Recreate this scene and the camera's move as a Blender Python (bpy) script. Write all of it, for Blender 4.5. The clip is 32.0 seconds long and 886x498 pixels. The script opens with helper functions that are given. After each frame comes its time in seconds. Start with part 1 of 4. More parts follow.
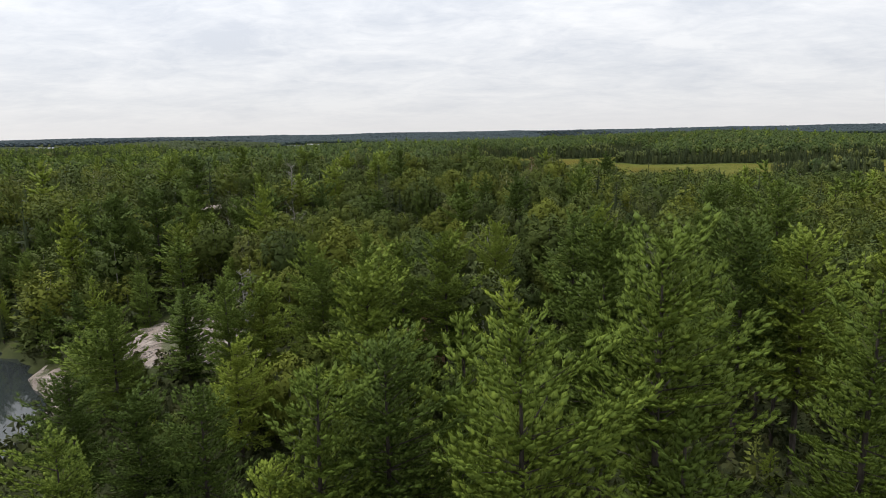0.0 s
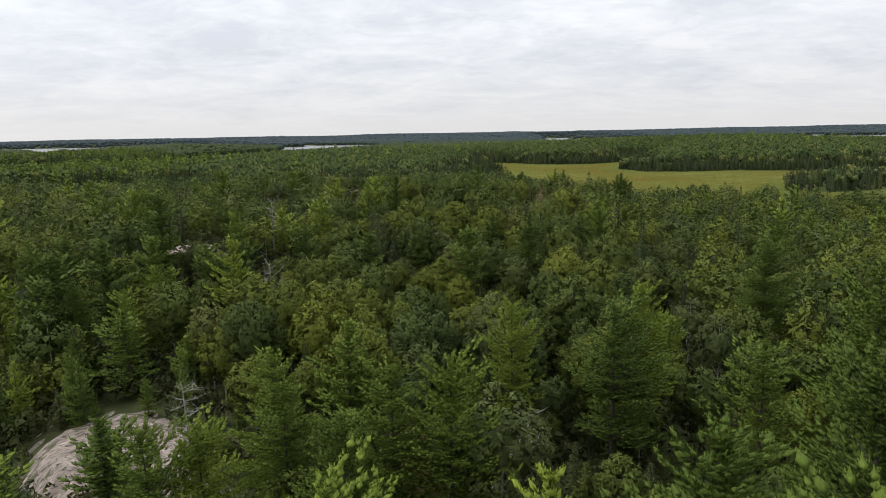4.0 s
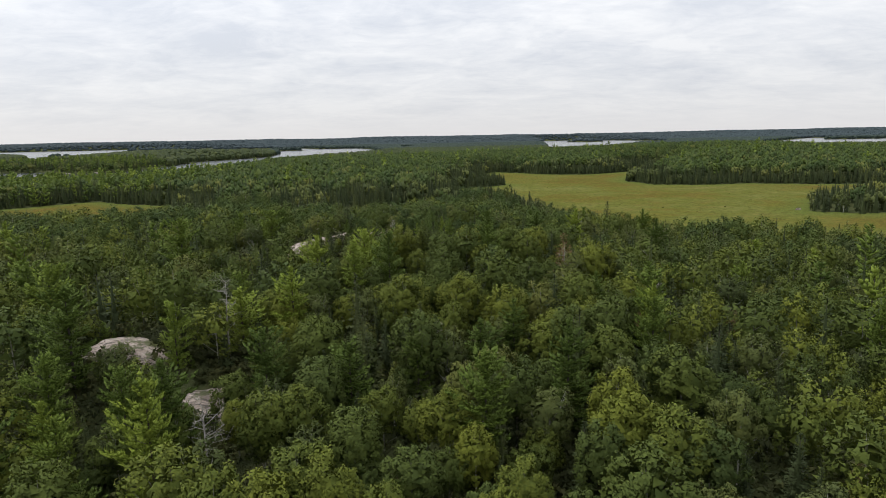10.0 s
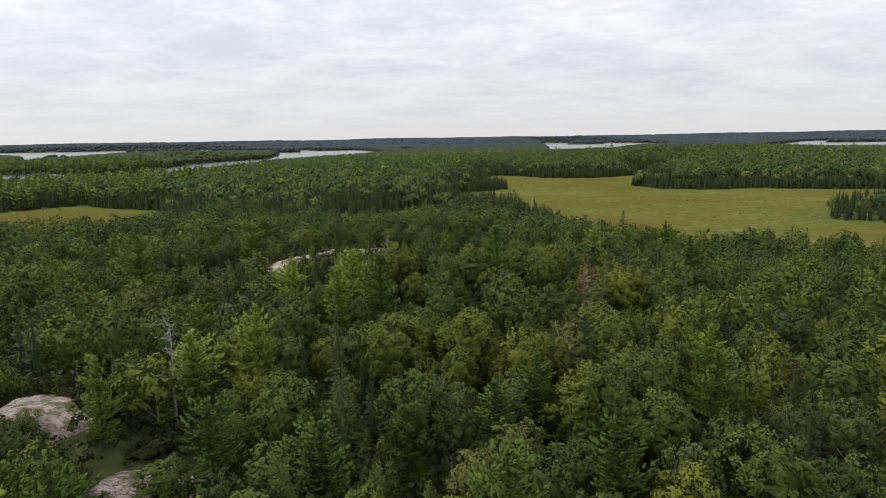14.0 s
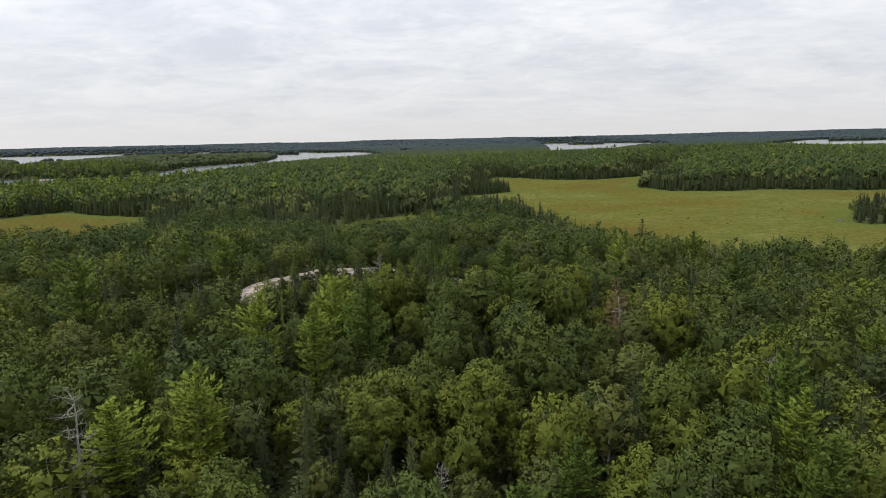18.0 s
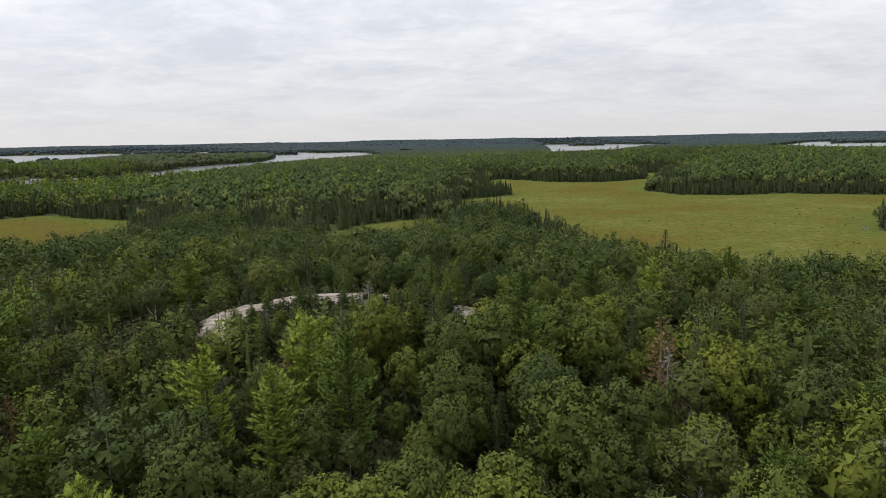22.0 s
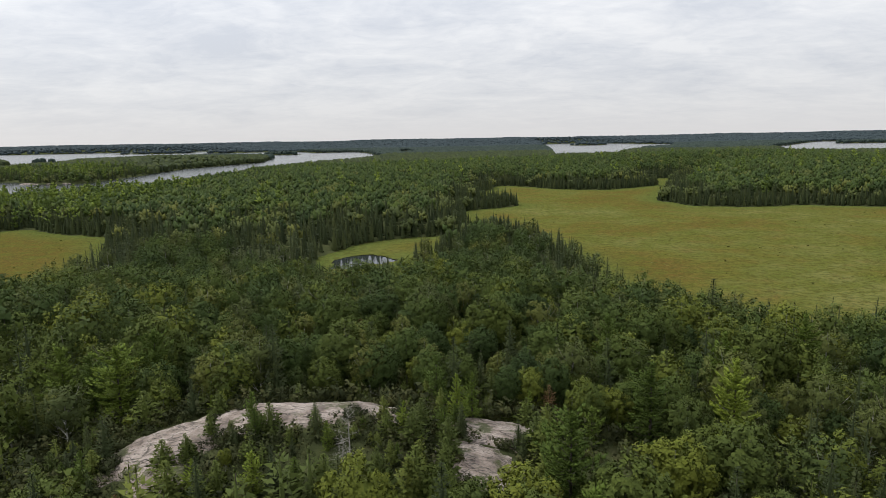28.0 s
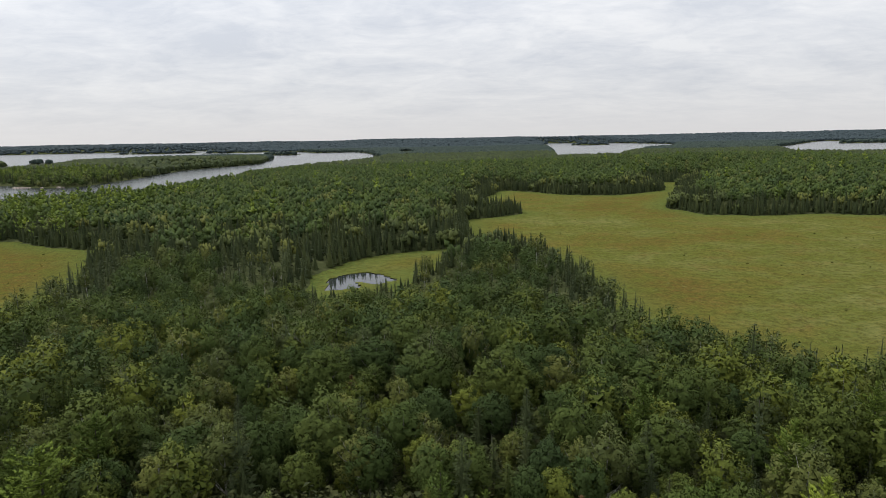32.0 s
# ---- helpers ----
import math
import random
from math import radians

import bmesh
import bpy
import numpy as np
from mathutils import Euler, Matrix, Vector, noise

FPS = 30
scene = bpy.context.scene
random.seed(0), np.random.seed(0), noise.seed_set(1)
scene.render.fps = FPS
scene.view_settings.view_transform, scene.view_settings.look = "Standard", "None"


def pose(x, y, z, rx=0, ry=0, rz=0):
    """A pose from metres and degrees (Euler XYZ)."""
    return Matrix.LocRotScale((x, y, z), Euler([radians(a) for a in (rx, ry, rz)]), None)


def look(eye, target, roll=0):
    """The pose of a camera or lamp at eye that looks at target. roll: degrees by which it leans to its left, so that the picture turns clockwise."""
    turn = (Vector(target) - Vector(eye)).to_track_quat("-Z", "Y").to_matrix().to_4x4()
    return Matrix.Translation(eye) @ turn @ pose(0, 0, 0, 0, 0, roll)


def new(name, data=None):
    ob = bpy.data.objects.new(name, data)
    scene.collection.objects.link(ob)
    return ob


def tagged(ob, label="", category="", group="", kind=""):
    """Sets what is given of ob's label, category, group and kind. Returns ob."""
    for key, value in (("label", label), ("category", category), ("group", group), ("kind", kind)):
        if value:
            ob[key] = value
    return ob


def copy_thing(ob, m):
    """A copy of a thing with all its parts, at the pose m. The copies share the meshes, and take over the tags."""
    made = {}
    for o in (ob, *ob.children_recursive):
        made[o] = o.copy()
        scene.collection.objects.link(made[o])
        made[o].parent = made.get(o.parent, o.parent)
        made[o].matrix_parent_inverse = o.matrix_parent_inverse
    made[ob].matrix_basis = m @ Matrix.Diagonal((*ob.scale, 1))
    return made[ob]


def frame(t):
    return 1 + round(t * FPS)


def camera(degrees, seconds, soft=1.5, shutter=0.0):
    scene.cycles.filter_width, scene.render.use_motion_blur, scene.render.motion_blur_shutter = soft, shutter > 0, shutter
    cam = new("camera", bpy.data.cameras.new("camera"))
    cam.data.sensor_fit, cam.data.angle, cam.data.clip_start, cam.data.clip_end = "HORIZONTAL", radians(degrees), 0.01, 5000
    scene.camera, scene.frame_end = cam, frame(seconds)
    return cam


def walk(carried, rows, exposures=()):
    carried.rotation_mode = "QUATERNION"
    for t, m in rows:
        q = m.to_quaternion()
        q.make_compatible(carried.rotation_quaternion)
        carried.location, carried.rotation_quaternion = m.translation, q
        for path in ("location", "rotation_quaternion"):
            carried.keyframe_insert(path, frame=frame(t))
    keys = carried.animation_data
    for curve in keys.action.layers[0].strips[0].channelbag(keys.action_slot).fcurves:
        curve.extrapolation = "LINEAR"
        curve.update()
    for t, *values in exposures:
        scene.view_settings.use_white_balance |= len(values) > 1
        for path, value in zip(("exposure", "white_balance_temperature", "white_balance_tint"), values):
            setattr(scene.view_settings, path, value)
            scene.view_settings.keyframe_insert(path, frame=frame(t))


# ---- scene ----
cam = camera(70.9, 32.0, soft=0.85)
METRES, EYE, TILT, LEAN, TURN = 150.0, 31.0, -10.4, 1.07, 0.0
ROWS = [
    (0.0, 0.0, 0.0, 0.0, -0.0, 0.0, -0.0),
    (0.5, -0.0002, 0.0112, 0.0066, -0.02, -0.01, 0.03),
    (1.0, -0.0005, 0.0229, 0.0134, -0.03, -0.01, 0.04),
    (1.5, -0.0008, 0.0354, 0.0202, -0.03, 0.0, 0.03),
    (2.0, -0.0011, 0.048, 0.0272, -0.04, 0.01, 0.04),
    (2.5, -0.0015, 0.0612, 0.0342, -0.05, 0.0, 0.07),
    (3.0, -0.0017, 0.0746, 0.0413, -0.05, -0.0, 0.09),
    (3.5, -0.0021, 0.0881, 0.0483, -0.07, 0.02, 0.07),
    (5.5, -0.0041, 0.1443, 0.0778, -0.15, 0.03, 0.03),
    (6.0, -0.0046, 0.1589, 0.0851, -0.17, 0.05, 0.03),
    (6.5, -0.005, 0.1735, 0.0925, -0.19, 0.07, 0.04),
    (7.0, -0.0056, 0.1881, 0.0998, -0.21, 0.1, 0.05),
    (7.5, -0.006, 0.2027, 0.1072, -0.21, 0.08, 0.06),
    (8.0, -0.0066, 0.2173, 0.1146, -0.24, 0.1, 0.06),
    (8.5, -0.0071, 0.2318, 0.1221, -0.24, 0.1, 0.06),
    (9.0, -0.0076, 0.2464, 0.1296, -0.24, 0.12, 0.06),
    (9.5, -0.008, 0.2611, 0.1368, -0.24, 0.14, 0.06),
    (10.0, -0.0086, 0.2758, 0.1422, -0.26, 0.18, 0.08),
    (10.5, -0.0087, 0.2907, 0.1456, -0.26, 0.2, 0.1),
    (11.0, -0.0089, 0.3062, 0.1485, -0.26, 0.23, 0.09),
    (11.5, -0.009, 0.3215, 0.1522, -0.26, 0.24, 0.05),
    (12.0, -0.0091, 0.3368, 0.1556, -0.26, 0.25, 0.03),
    (12.5, -0.0094, 0.3522, 0.1588, -0.28, 0.29, -0.02),
    (13.0, -0.0096, 0.3674, 0.1622, -0.28, 0.3, -0.03),
    (13.5, -0.01, 0.3829, 0.1651, -0.29, 0.34, -0.05),
    (14.0, -0.0104, 0.3984, 0.168, -0.29, 0.34, -0.07),
    (14.5, -0.0106, 0.4137, 0.1711, -0.28, 0.35, -0.02),
    (16.5, -0.0111, 0.4746, 0.1824, -0.27, 0.43, 0.19),
    (17.0, -0.0112, 0.49, 0.1854, -0.28, 0.43, 0.22),
    (17.5, -0.0113, 0.5055, 0.1884, -0.28, 0.43, 0.26),
    (18.0, -0.0114, 0.5208, 0.1913, -0.28, 0.45, 0.29),
    (18.5, -0.0114, 0.5362, 0.1944, -0.3, 0.46, 0.33),
    (19.0, -0.0115, 0.5515, 0.1976, -0.29, 0.46, 0.35),
    (19.5, -0.0117, 0.5668, 0.2007, -0.3, 0.45, 0.28),
    (20.0, -0.0119, 0.5821, 0.2038, -0.32, 0.46, 0.2),
    (20.5, -0.0124, 0.5974, 0.2067, -0.33, 0.47, 0.15),
    (21.0, -0.0126, 0.6126, 0.2097, -0.32, 0.48, 0.1),
    (21.5, -0.0129, 0.6279, 0.2126, -0.32, 0.49, 0.08),
    (22.0, -0.0133, 0.643, 0.2158, -0.34, 0.49, 0.07),
    (22.5, -0.0135, 0.658, 0.221, -0.33, 0.48, 0.08),
    (23.0, -0.014, 0.6728, 0.2279, -0.33, 0.48, 0.05),
    (23.5, -0.0146, 0.687, 0.2351, -0.33, 0.47, 0.06),
    (24.0, -0.0156, 0.7016, 0.2419, -0.36, 0.49, 0.01),
    (24.5, -0.016, 0.7158, 0.2489, -0.33, 0.46, 0.07),
    (25.0, -0.0165, 0.7298, 0.2558, -0.33, 0.45, 0.03),
    (25.5, -0.017, 0.7441, 0.2626, -0.33, 0.44, 0.05),
    (27.5, -0.0182, 0.8018, 0.2894, -0.27, 0.36, 0.04),
    (28.0, -0.0187, 0.8159, 0.2965, -0.27, 0.33, 0.03),
    (28.5, -0.0191, 0.8299, 0.3036, -0.27, 0.32, 0.02),
    (29.0, -0.0194, 0.8439, 0.3104, -0.27, 0.31, 0.03),
    (29.5, -0.0199, 0.858, 0.3173, -0.26, 0.28, 0.03),
    (30.0, -0.0204, 0.8719, 0.3242, -0.25, 0.27, 0.05),
    (30.5, -0.0208, 0.8857, 0.3311, -0.23, 0.25, 0.06),
    (31.0, -0.0211, 0.8986, 0.3374, -0.23, 0.25, 0.03),
    (31.5, -0.0213, 0.9128, 0.3445, -0.21, 0.22, 0.05),
    (32.0, -0.0218, 0.9268, 0.3514, -0.22, 0.22, 0.05),
]
walk(cam, [(t, pose(0, 0, EYE, TILT, LEAN, TURN) @ pose(METRES * x, METRES * y, METRES * z, 90 + pitch, roll, yaw)) for t, x, y, z, yaw, pitch, roll in ROWS],
     exposures=[(0.0, 0.07), (8.0, 0.04), (18.0, 0.0), (32.0, -0.08)])

# ---- world and light: a bright, closed layer of streaky cloud ----
world = bpy.data.worlds.new("sky")
scene.world = world
world.use_nodes = True
wt = world.node_tree
wt.nodes.clear()


def wnode(kind, **values):
    n = wt.nodes.new(kind)
    for key, value in values.items():
        n.inputs[key].default_value = value
    return n


def wmath(op, a, b=None, clamp=False):
    n = wt.nodes.new("ShaderNodeMath")
    n.operation, n.use_clamp = op, clamp
    for i, v in enumerate((a, b)):
        if v is None:
            continue
        if isinstance(v, (int, float)):
            n.inputs[i].default_value = v
        else:
            wt.links.new(v, n.inputs[i])
    return n.outputs[0]


SUN_EL, SUN_AZ = 52.0, -72.0
w_out = wnode("ShaderNodeOutputWorld")
w_bg = wnode("ShaderNodeBackground")
w_bg.inputs["Strength"].default_value = 1.0
w_sky = wt.nodes.new("ShaderNodeTexSky")
w_sky.sky_type = "NISHITA"
w_sky.sun_disc = False
w_sky.sun_elevation, w_sky.sun_rotation = radians(SUN_EL), radians(SUN_AZ)
w_co = wnode("ShaderNodeTexCoord")
w_sep = wnode("ShaderNodeSeparateXYZ")
wt.links.new(w_co.outputs["Generated"], w_sep.inputs[0])
up = wmath("MAXIMUM", w_sep.outputs[2], 0.0)
lift = wmath("ADD", up, 0.17)
w_comb = wnode("ShaderNodeCombineXYZ")
wt.links.new(wmath("DIVIDE", w_sep.outputs[0], lift), w_comb.inputs[0])
wt.links.new(wmath("DIVIDE", w_sep.outputs[1], lift), w_comb.inputs[1])
w_map = wt.nodes.new("ShaderNodeMapping")
w_map.inputs["Scale"].default_value = (1.5, 1.9, 1.0)
w_map.inputs["Rotation"].default_value = (0, 0, 0.35)
wt.links.new(w_comb.outputs[0], w_map.inputs[0])
w_n1 = wnode("ShaderNodeTexNoise", Scale=1.1, Detail=9.0, Roughness=0.62, Distortion=0.5)
wt.links.new(w_map.outputs[0], w_n1.inputs["Vector"])
w_n3 = wnode("ShaderNodeTexNoise", Scale=4.2, Detail=6.0, Roughness=0.6, Distortion=0.8)
wt.links.new(w_map.outputs[0], w_n3.inputs["Vector"])
w_n2 = wnode("ShaderNodeTexNoise", Scale=0.33, Detail=4.0, Roughness=0.5, Distortion=0.3)
wt.links.new(w_map.outputs[0], w_n2.inputs["Vector"])
both = wmath("ADD", wmath("MULTIPLY", w_n1.outputs["Fac"], 0.50), wmath("MULTIPLY", w_n2.outputs["Fac"], 0.32))
both = wmath("ADD", both, wmath("MULTIPLY", w_n3.outputs["Fac"], 0.18))
w_ramp = wt.nodes.new("ShaderNodeValToRGB")
w_ramp.color_ramp.elements[0].position, w_ramp.color_ramp.elements[0].color = 0.40, (0.68, 0.715, 0.785, 1)
w_ramp.color_ramp.elements[1].position, w_ramp.color_ramp.elements[1].color = 0.58, (0.93, 0.94, 0.965, 1)
wt.links.new(both, w_ramp.inputs[0])
# paler and warmer through the thick air at the horizon
w_low = wnode("ShaderNodeMix")
w_low.data_type = "RGBA"
w_low.inputs[7].default_value = (0.885, 0.875, 0.885, 1)
wt.links.new(wmath("POWER", wmath("SUBTRACT", 1.0, up), 15.0), w_low.inputs[0])
wt.links.new(w_ramp.outputs[0], w_low.inputs[6])
# a closed cloud layer grows brighter towards the zenith
zen = wmath("ADD", 0.89, wmath("MULTIPLY", wmath("POWER", up, 1.3), 1.9))
w_dot = wnode("ShaderNodeVectorMath")
w_dot.operation = "DOT_PRODUCT"
w_dot.inputs[1].default_value = (math.sin(radians(SUN_AZ)) * math.cos(radians(SUN_EL)), math.cos(radians(SUN_AZ)) * math.cos(radians(SUN_EL)), math.sin(radians(SUN_EL)))
wt.links.new(w_co.outputs["Generated"], w_dot.inputs[0])
zen = wmath("MULTIPLY", zen, wmath("ADD", 0.975, wmath("MULTIPLY", wmath("POWER", wmath("MAXIMUM", w_dot.outputs["Value"], 0.0), 3.0), 0.28)))
w_cloud = wnode("ShaderNodeVectorMath")
w_cloud.operation = "SCALE"
wt.links.new(w_low.outputs[2], w_cloud.inputs[0])
wt.links.new(zen, w_cloud.inputs["Scale"])
w_blue = wnode("ShaderNodeVectorMath")
w_blue.operation = "SCALE"
w_blue.inputs["Scale"].default_value = 0.10
wt.links.new(w_sky.outputs[0], w_blue.inputs[0])
w_mix = wnode("ShaderNodeMix")
w_mix.data_type = "RGBA"
w_mix.inputs[0].default_value = 0.93
wt.links.new(w_blue.outputs[0], w_mix.inputs[6])
wt.links.new(w_cloud.outputs[0], w_mix.inputs[7])
wt.links.new(w_mix.outputs[2], w_bg.inputs["Color"])
wt.links.new(w_bg.outputs[0], w_out.inputs["Surface"])

sun = new("sun", bpy.data.lights.new("sun", "SUN"))
sun.data.energy, sun.data.angle, sun.data.color = 2.3, radians(16), (1.0, 0.96, 0.90)
sun.matrix_world = look((0, 0, 0), (-math.sin(radians(SUN_AZ)) * math.cos(radians(SUN_EL)), -math.cos(radians(SUN_AZ)) * math.cos(radians(SUN_EL)), -math.sin(radians(SUN_EL))))


# ---- materials ----
class Nodes:
    """A small helper round one material's node tree."""

    def __init__(self, name):
        self.mat = bpy.data.materials.new(name)
        self.mat.use_nodes = True
        self.tree = self.mat.node_tree
        self.bsdf = self.tree.nodes["Principled BSDF"]
        self.out = self.tree.nodes["Material Output"]

    def add(self, kind, **values):
        n = self.tree.nodes.new(kind)
        for key, value in values.items():
            n.inputs[key.replace("_", " ")].default_value = value
        return n

    def link(self, a, b):
        self.tree.links.new(a, b)

    def noise(self, scale, detail=4.0, rough=0.55, stretch=None):
        co = self.add("ShaderNodeTexCoord")
        geo = self.add("ShaderNodeNewGeometry")
        n = self.add("ShaderNodeTexNoise", Scale=scale, Detail=detail, Roughness=rough)
        if stretch:
            m = self.add("ShaderNodeMapping")
            m.inputs["Scale"].default_value = stretch
            self.link(geo.outputs["Position"], m.inputs[0])
            self.link(m.outputs[0], n.inputs["Vector"])
        else:
            self.link(geo.outputs["Position"], n.inputs["Vector"])
        return n.outputs["Fac"]

    def ramp(self, fac, stops):
        r = self.add("ShaderNodeValToRGB")
        e = r.color_ramp.elements
        while len(e) < len(stops):
            e.new(0.5)
        for el, (p, c) in zip(e, stops):
            el.position, el.color = p, (*c, 1)
        self.link(fac, r.inputs[0])
        return r.outputs[0]

    def mix(self, fac, a, b, mode="MIX"):
        m = self.add("ShaderNodeMix")
        m.data_type, m.blend_type = "RGBA", mode
        for sock, v in ((m.inputs[0], fac), (m.inputs[6], a), (m.inputs[7], b)):
            if isinstance(v, (int, float)):
                sock.default_value = v
            elif isinstance(v, tuple):
                sock.default_value = (*v, 1)
            else:
                self.link(v, sock)
        return m.outputs[2]

    def math(self, op, a, b=0.0, clamp=False):
        m = self.add("ShaderNodeMath")
        m.operation, m.use_clamp = op, clamp
        for sock, v in zip(m.inputs, (a, b)):
            if isinstance(v, (int, float)):
                sock.default_value = v
            else:
                self.link(v, sock)
        return m.outputs[0]

    def bump(self, height, strength=0.5, distance=0.1):
        b = self.add("ShaderNodeBump", Strength=strength, Distance=distance)
        self.link(height, b.inputs["Height"])
        self.link(b.outputs[0], self.bsdf.inputs["Normal"])

    def finish(self, color, rough=0.8, spec=0.3):
        if isinstance(color, tuple):
            self.bsdf.inputs["Base Color"].default_value = (*color, 1)
        else:
            self.link(color, self.bsdf.inputs["Base Color"])
        self.bsdf.inputs["Roughness"].default_value = rough
        self.bsdf.inputs["Specular IOR Level"].default_value = spec
        return self.mat


def foliage(name, dark, mid, light, joined, thin=0.16):
    """Leaves or needles: tone by tree, by patch and by leaf, with some light passing through."""
    m = Nodes(name)
    if joined:
        a = m.add("ShaderNodeAttribute")
        a.attribute_name = "tint"
        tree = a.outputs["Fac"]
    else:
        tree = m.add("ShaderNodeObjectInfo").outputs["Random"]
    isl = m.add("ShaderNodeNewGeometry").outputs["Random Per Island"]
    patch = m.noise(0.05, 2.0)
    tone = m.math("ADD", m.math("MULTIPLY", tree, 0.66), m.math("MULTIPLY", isl, 0.22))
    tone = m.math("ADD", tone, m.math("MULTIPLY", m.math("SUBTRACT", patch, 0.5), 0.5), clamp=True)
    col = m.ramp(tone, [(0.0, dark), (0.5, mid), (0.95, light)])
    mat = m.finish(col, 0.75, 0.08)
    t = m.add("ShaderNodeBsdfTranslucent")
    m.link(col, t.inputs["Color"])
    mx = m.add("ShaderNodeMixShader")
    mx.inputs[0].default_value = thin
    m.link(m.bsdf.outputs[0], mx.inputs[1])
    m.link(t.outputs[0], mx.inputs[2])
    m.link(mx.outputs[0], m.out.inputs["Surface"])
    return mat


def bark(name, a, b, scale):
    m = Nodes(name)
    n = m.noise(scale, 5.0, 0.6, (1, 1, 0.35))
    mat = m.finish(m.ramp(n, [(0.3, a), (0.65, b)]), 0.9, 0.2)
    m.bump(n, 0.6, 0.05)
    return mat


TONES = {
    "pine": ((0.0382, 0.0594, 0.0122), (0.0787, 0.1117, 0.0177), (0.1678, 0.2072, 0.0267)),
    "aspen": ((0.0395, 0.0572, 0.0175), (0.0655, 0.0842, 0.0161), (0.126, 0.1392, 0.0186)),
    # maple green; far aspens use it too, as self-shade put into their colour
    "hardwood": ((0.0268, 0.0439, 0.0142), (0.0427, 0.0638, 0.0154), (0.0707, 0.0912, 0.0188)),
    "birch": ((0.0449, 0.0595, 0.0216), (0.0696, 0.0833, 0.0225), (0.1168, 0.1212, 0.0268)),
    "spruce": ((0.0234, 0.0324, 0.0133), (0.0363, 0.048, 0.0177), (0.0585, 0.0672, 0.0221)),
    "fir": ((0.0451, 0.0605, 0.0159), (0.0743, 0.0944, 0.0205), (0.114, 0.1282, 0.0261)),
    "brown": ((0.070, 0.042, 0.020), (0.100, 0.062, 0.027), (0.110, 0.084, 0.036)),
    # blue haze of distance and the humps' missing gap shade put into this colour
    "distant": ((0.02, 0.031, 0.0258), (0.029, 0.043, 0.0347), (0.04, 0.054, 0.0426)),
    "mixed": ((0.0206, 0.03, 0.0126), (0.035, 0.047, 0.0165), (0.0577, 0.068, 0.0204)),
    # stronger blue haze put into the leaf colour along the horizon
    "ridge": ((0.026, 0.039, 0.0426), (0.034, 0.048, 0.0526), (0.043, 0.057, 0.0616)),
    "shrub": ((0.0191, 0.024, 0.0094), (0.0338, 0.0395, 0.0134), (0.0592, 0.0586, 0.0201)),
    "sedge": ((0.075, 0.062, 0.016), (0.085, 0.088, 0.018), (0.120, 0.125, 0.028)),
}
LEAF = {k: foliage(k + "_foliage", *v, False) for k, v in TONES.items()}
LEAF_JOINED = {k: foliage(k + "_foliage_joined", *v, True) for k, v in TONES.items()}
BARK = {
    "pine": bark("pine_bark", (0.022, 0.018, 0.015), (0.060, 0.050, 0.042), 6.0),
    "aspen": bark("aspen_bark", (0.10, 0.10, 0.08), (0.26, 0.25, 0.21), 5.0),
    "birch": bark("birch_bark", (0.16, 0.155, 0.14), (0.42, 0.41, 0.38), 5.0),
    "spruce": bark("spruce_bark", (0.04, 0.034, 0.028), (0.10, 0.085, 0.07), 7.0),
    "dead": bark("weathered_dead_wood", (0.10, 0.092, 0.08), (0.26, 0.245, 0.22), 7.0),
}


def ground_material():
    m = Nodes("forest_floor")
    a = m.noise(0.25, 6.0, 0.6)
    b = m.noise(3.0, 5.0, 0.65)
    col = m.ramp(a, [(0.32, (0.030, 0.034, 0.018)), (0.55, (0.050, 0.055, 0.024)), (0.75, (0.085, 0.075, 0.040))])
    col = m.mix(m.math("MULTIPLY", b, 0.5), col, (0.045, 0.060, 0.022))
    mat = m.finish(col, 1.0, 0.0)
    m.bump(b, 0.8, 0.3)
    return mat


def meadow_material(name, lush):
    """Sedge: a green rim along the wood, yellow-green beyond it, and rusty patches where it stays wet."""
    m = Nodes(name)
    big = m.math("ADD", m.noise(0.010, 6.0, 0.65), lush)
    mid = m.noise(0.06, 6.0, 0.7)
    small = m.noise(0.35, 6.0, 0.75)
    fine = m.noise(1.6, 5.0, 0.75)
    rim = m.add("ShaderNodeAttribute")
    rim.attribute_name = "tint"
    col = m.ramp(big, [(0.40, (0.078, 0.051, 0.015)), (0.48, (0.089, 0.073, 0.019)), (0.53, (0.084, 0.088, 0.024)), (0.62, (0.111, 0.114, 0.039))])
    col = m.mix(m.ramp(mid, [(0.46, (0, 0, 0)), (0.60, (0.75, 0.75, 0.75))]), col, (0.059, 0.073, 0.015))
    col = m.mix(m.ramp(mid, [(0.34, (0.7, 0.7, 0.7)), (0.44, (0, 0, 0))]), col, (0.094, 0.065, 0.024))
    green = m.math("SUBTRACT", 1.0, m.math("ADD", m.math("MULTIPLY", rim.outputs["Fac"], 0.045), m.math("MULTIPLY", m.math("SUBTRACT", mid, 0.5), 1.6)), clamp=True)
    col = m.mix(green, col, (0.059, 0.088, 0.023))
    col = m.mix(m.ramp(small, [(0.40, (0.85, 0.85, 0.85)), (0.56, (0, 0, 0))]), col, (0.040, 0.043, 0.012))
    col = m.mix(m.ramp(fine, [(0.45, (0, 0, 0)), (0.62, (0.55, 0.55, 0.55))]), col, (0.131, 0.124, 0.026))
    mat = m.finish(col, 1.0, 0.0)
    m.bump(fine, 1.0, 0.35)
    return mat


def water_material(name, rough):
    m = Nodes(name)
    n = m.noise(0.8, 3.0, 0.5, (0.5, 1.5, 1.0))
    mat = m.finish((0.020, 0.024, 0.024), rough, 0.5)
    m.bsdf.inputs["IOR"].default_value = 1.333
    m.bump(n, 0.02, 0.1)
    return mat


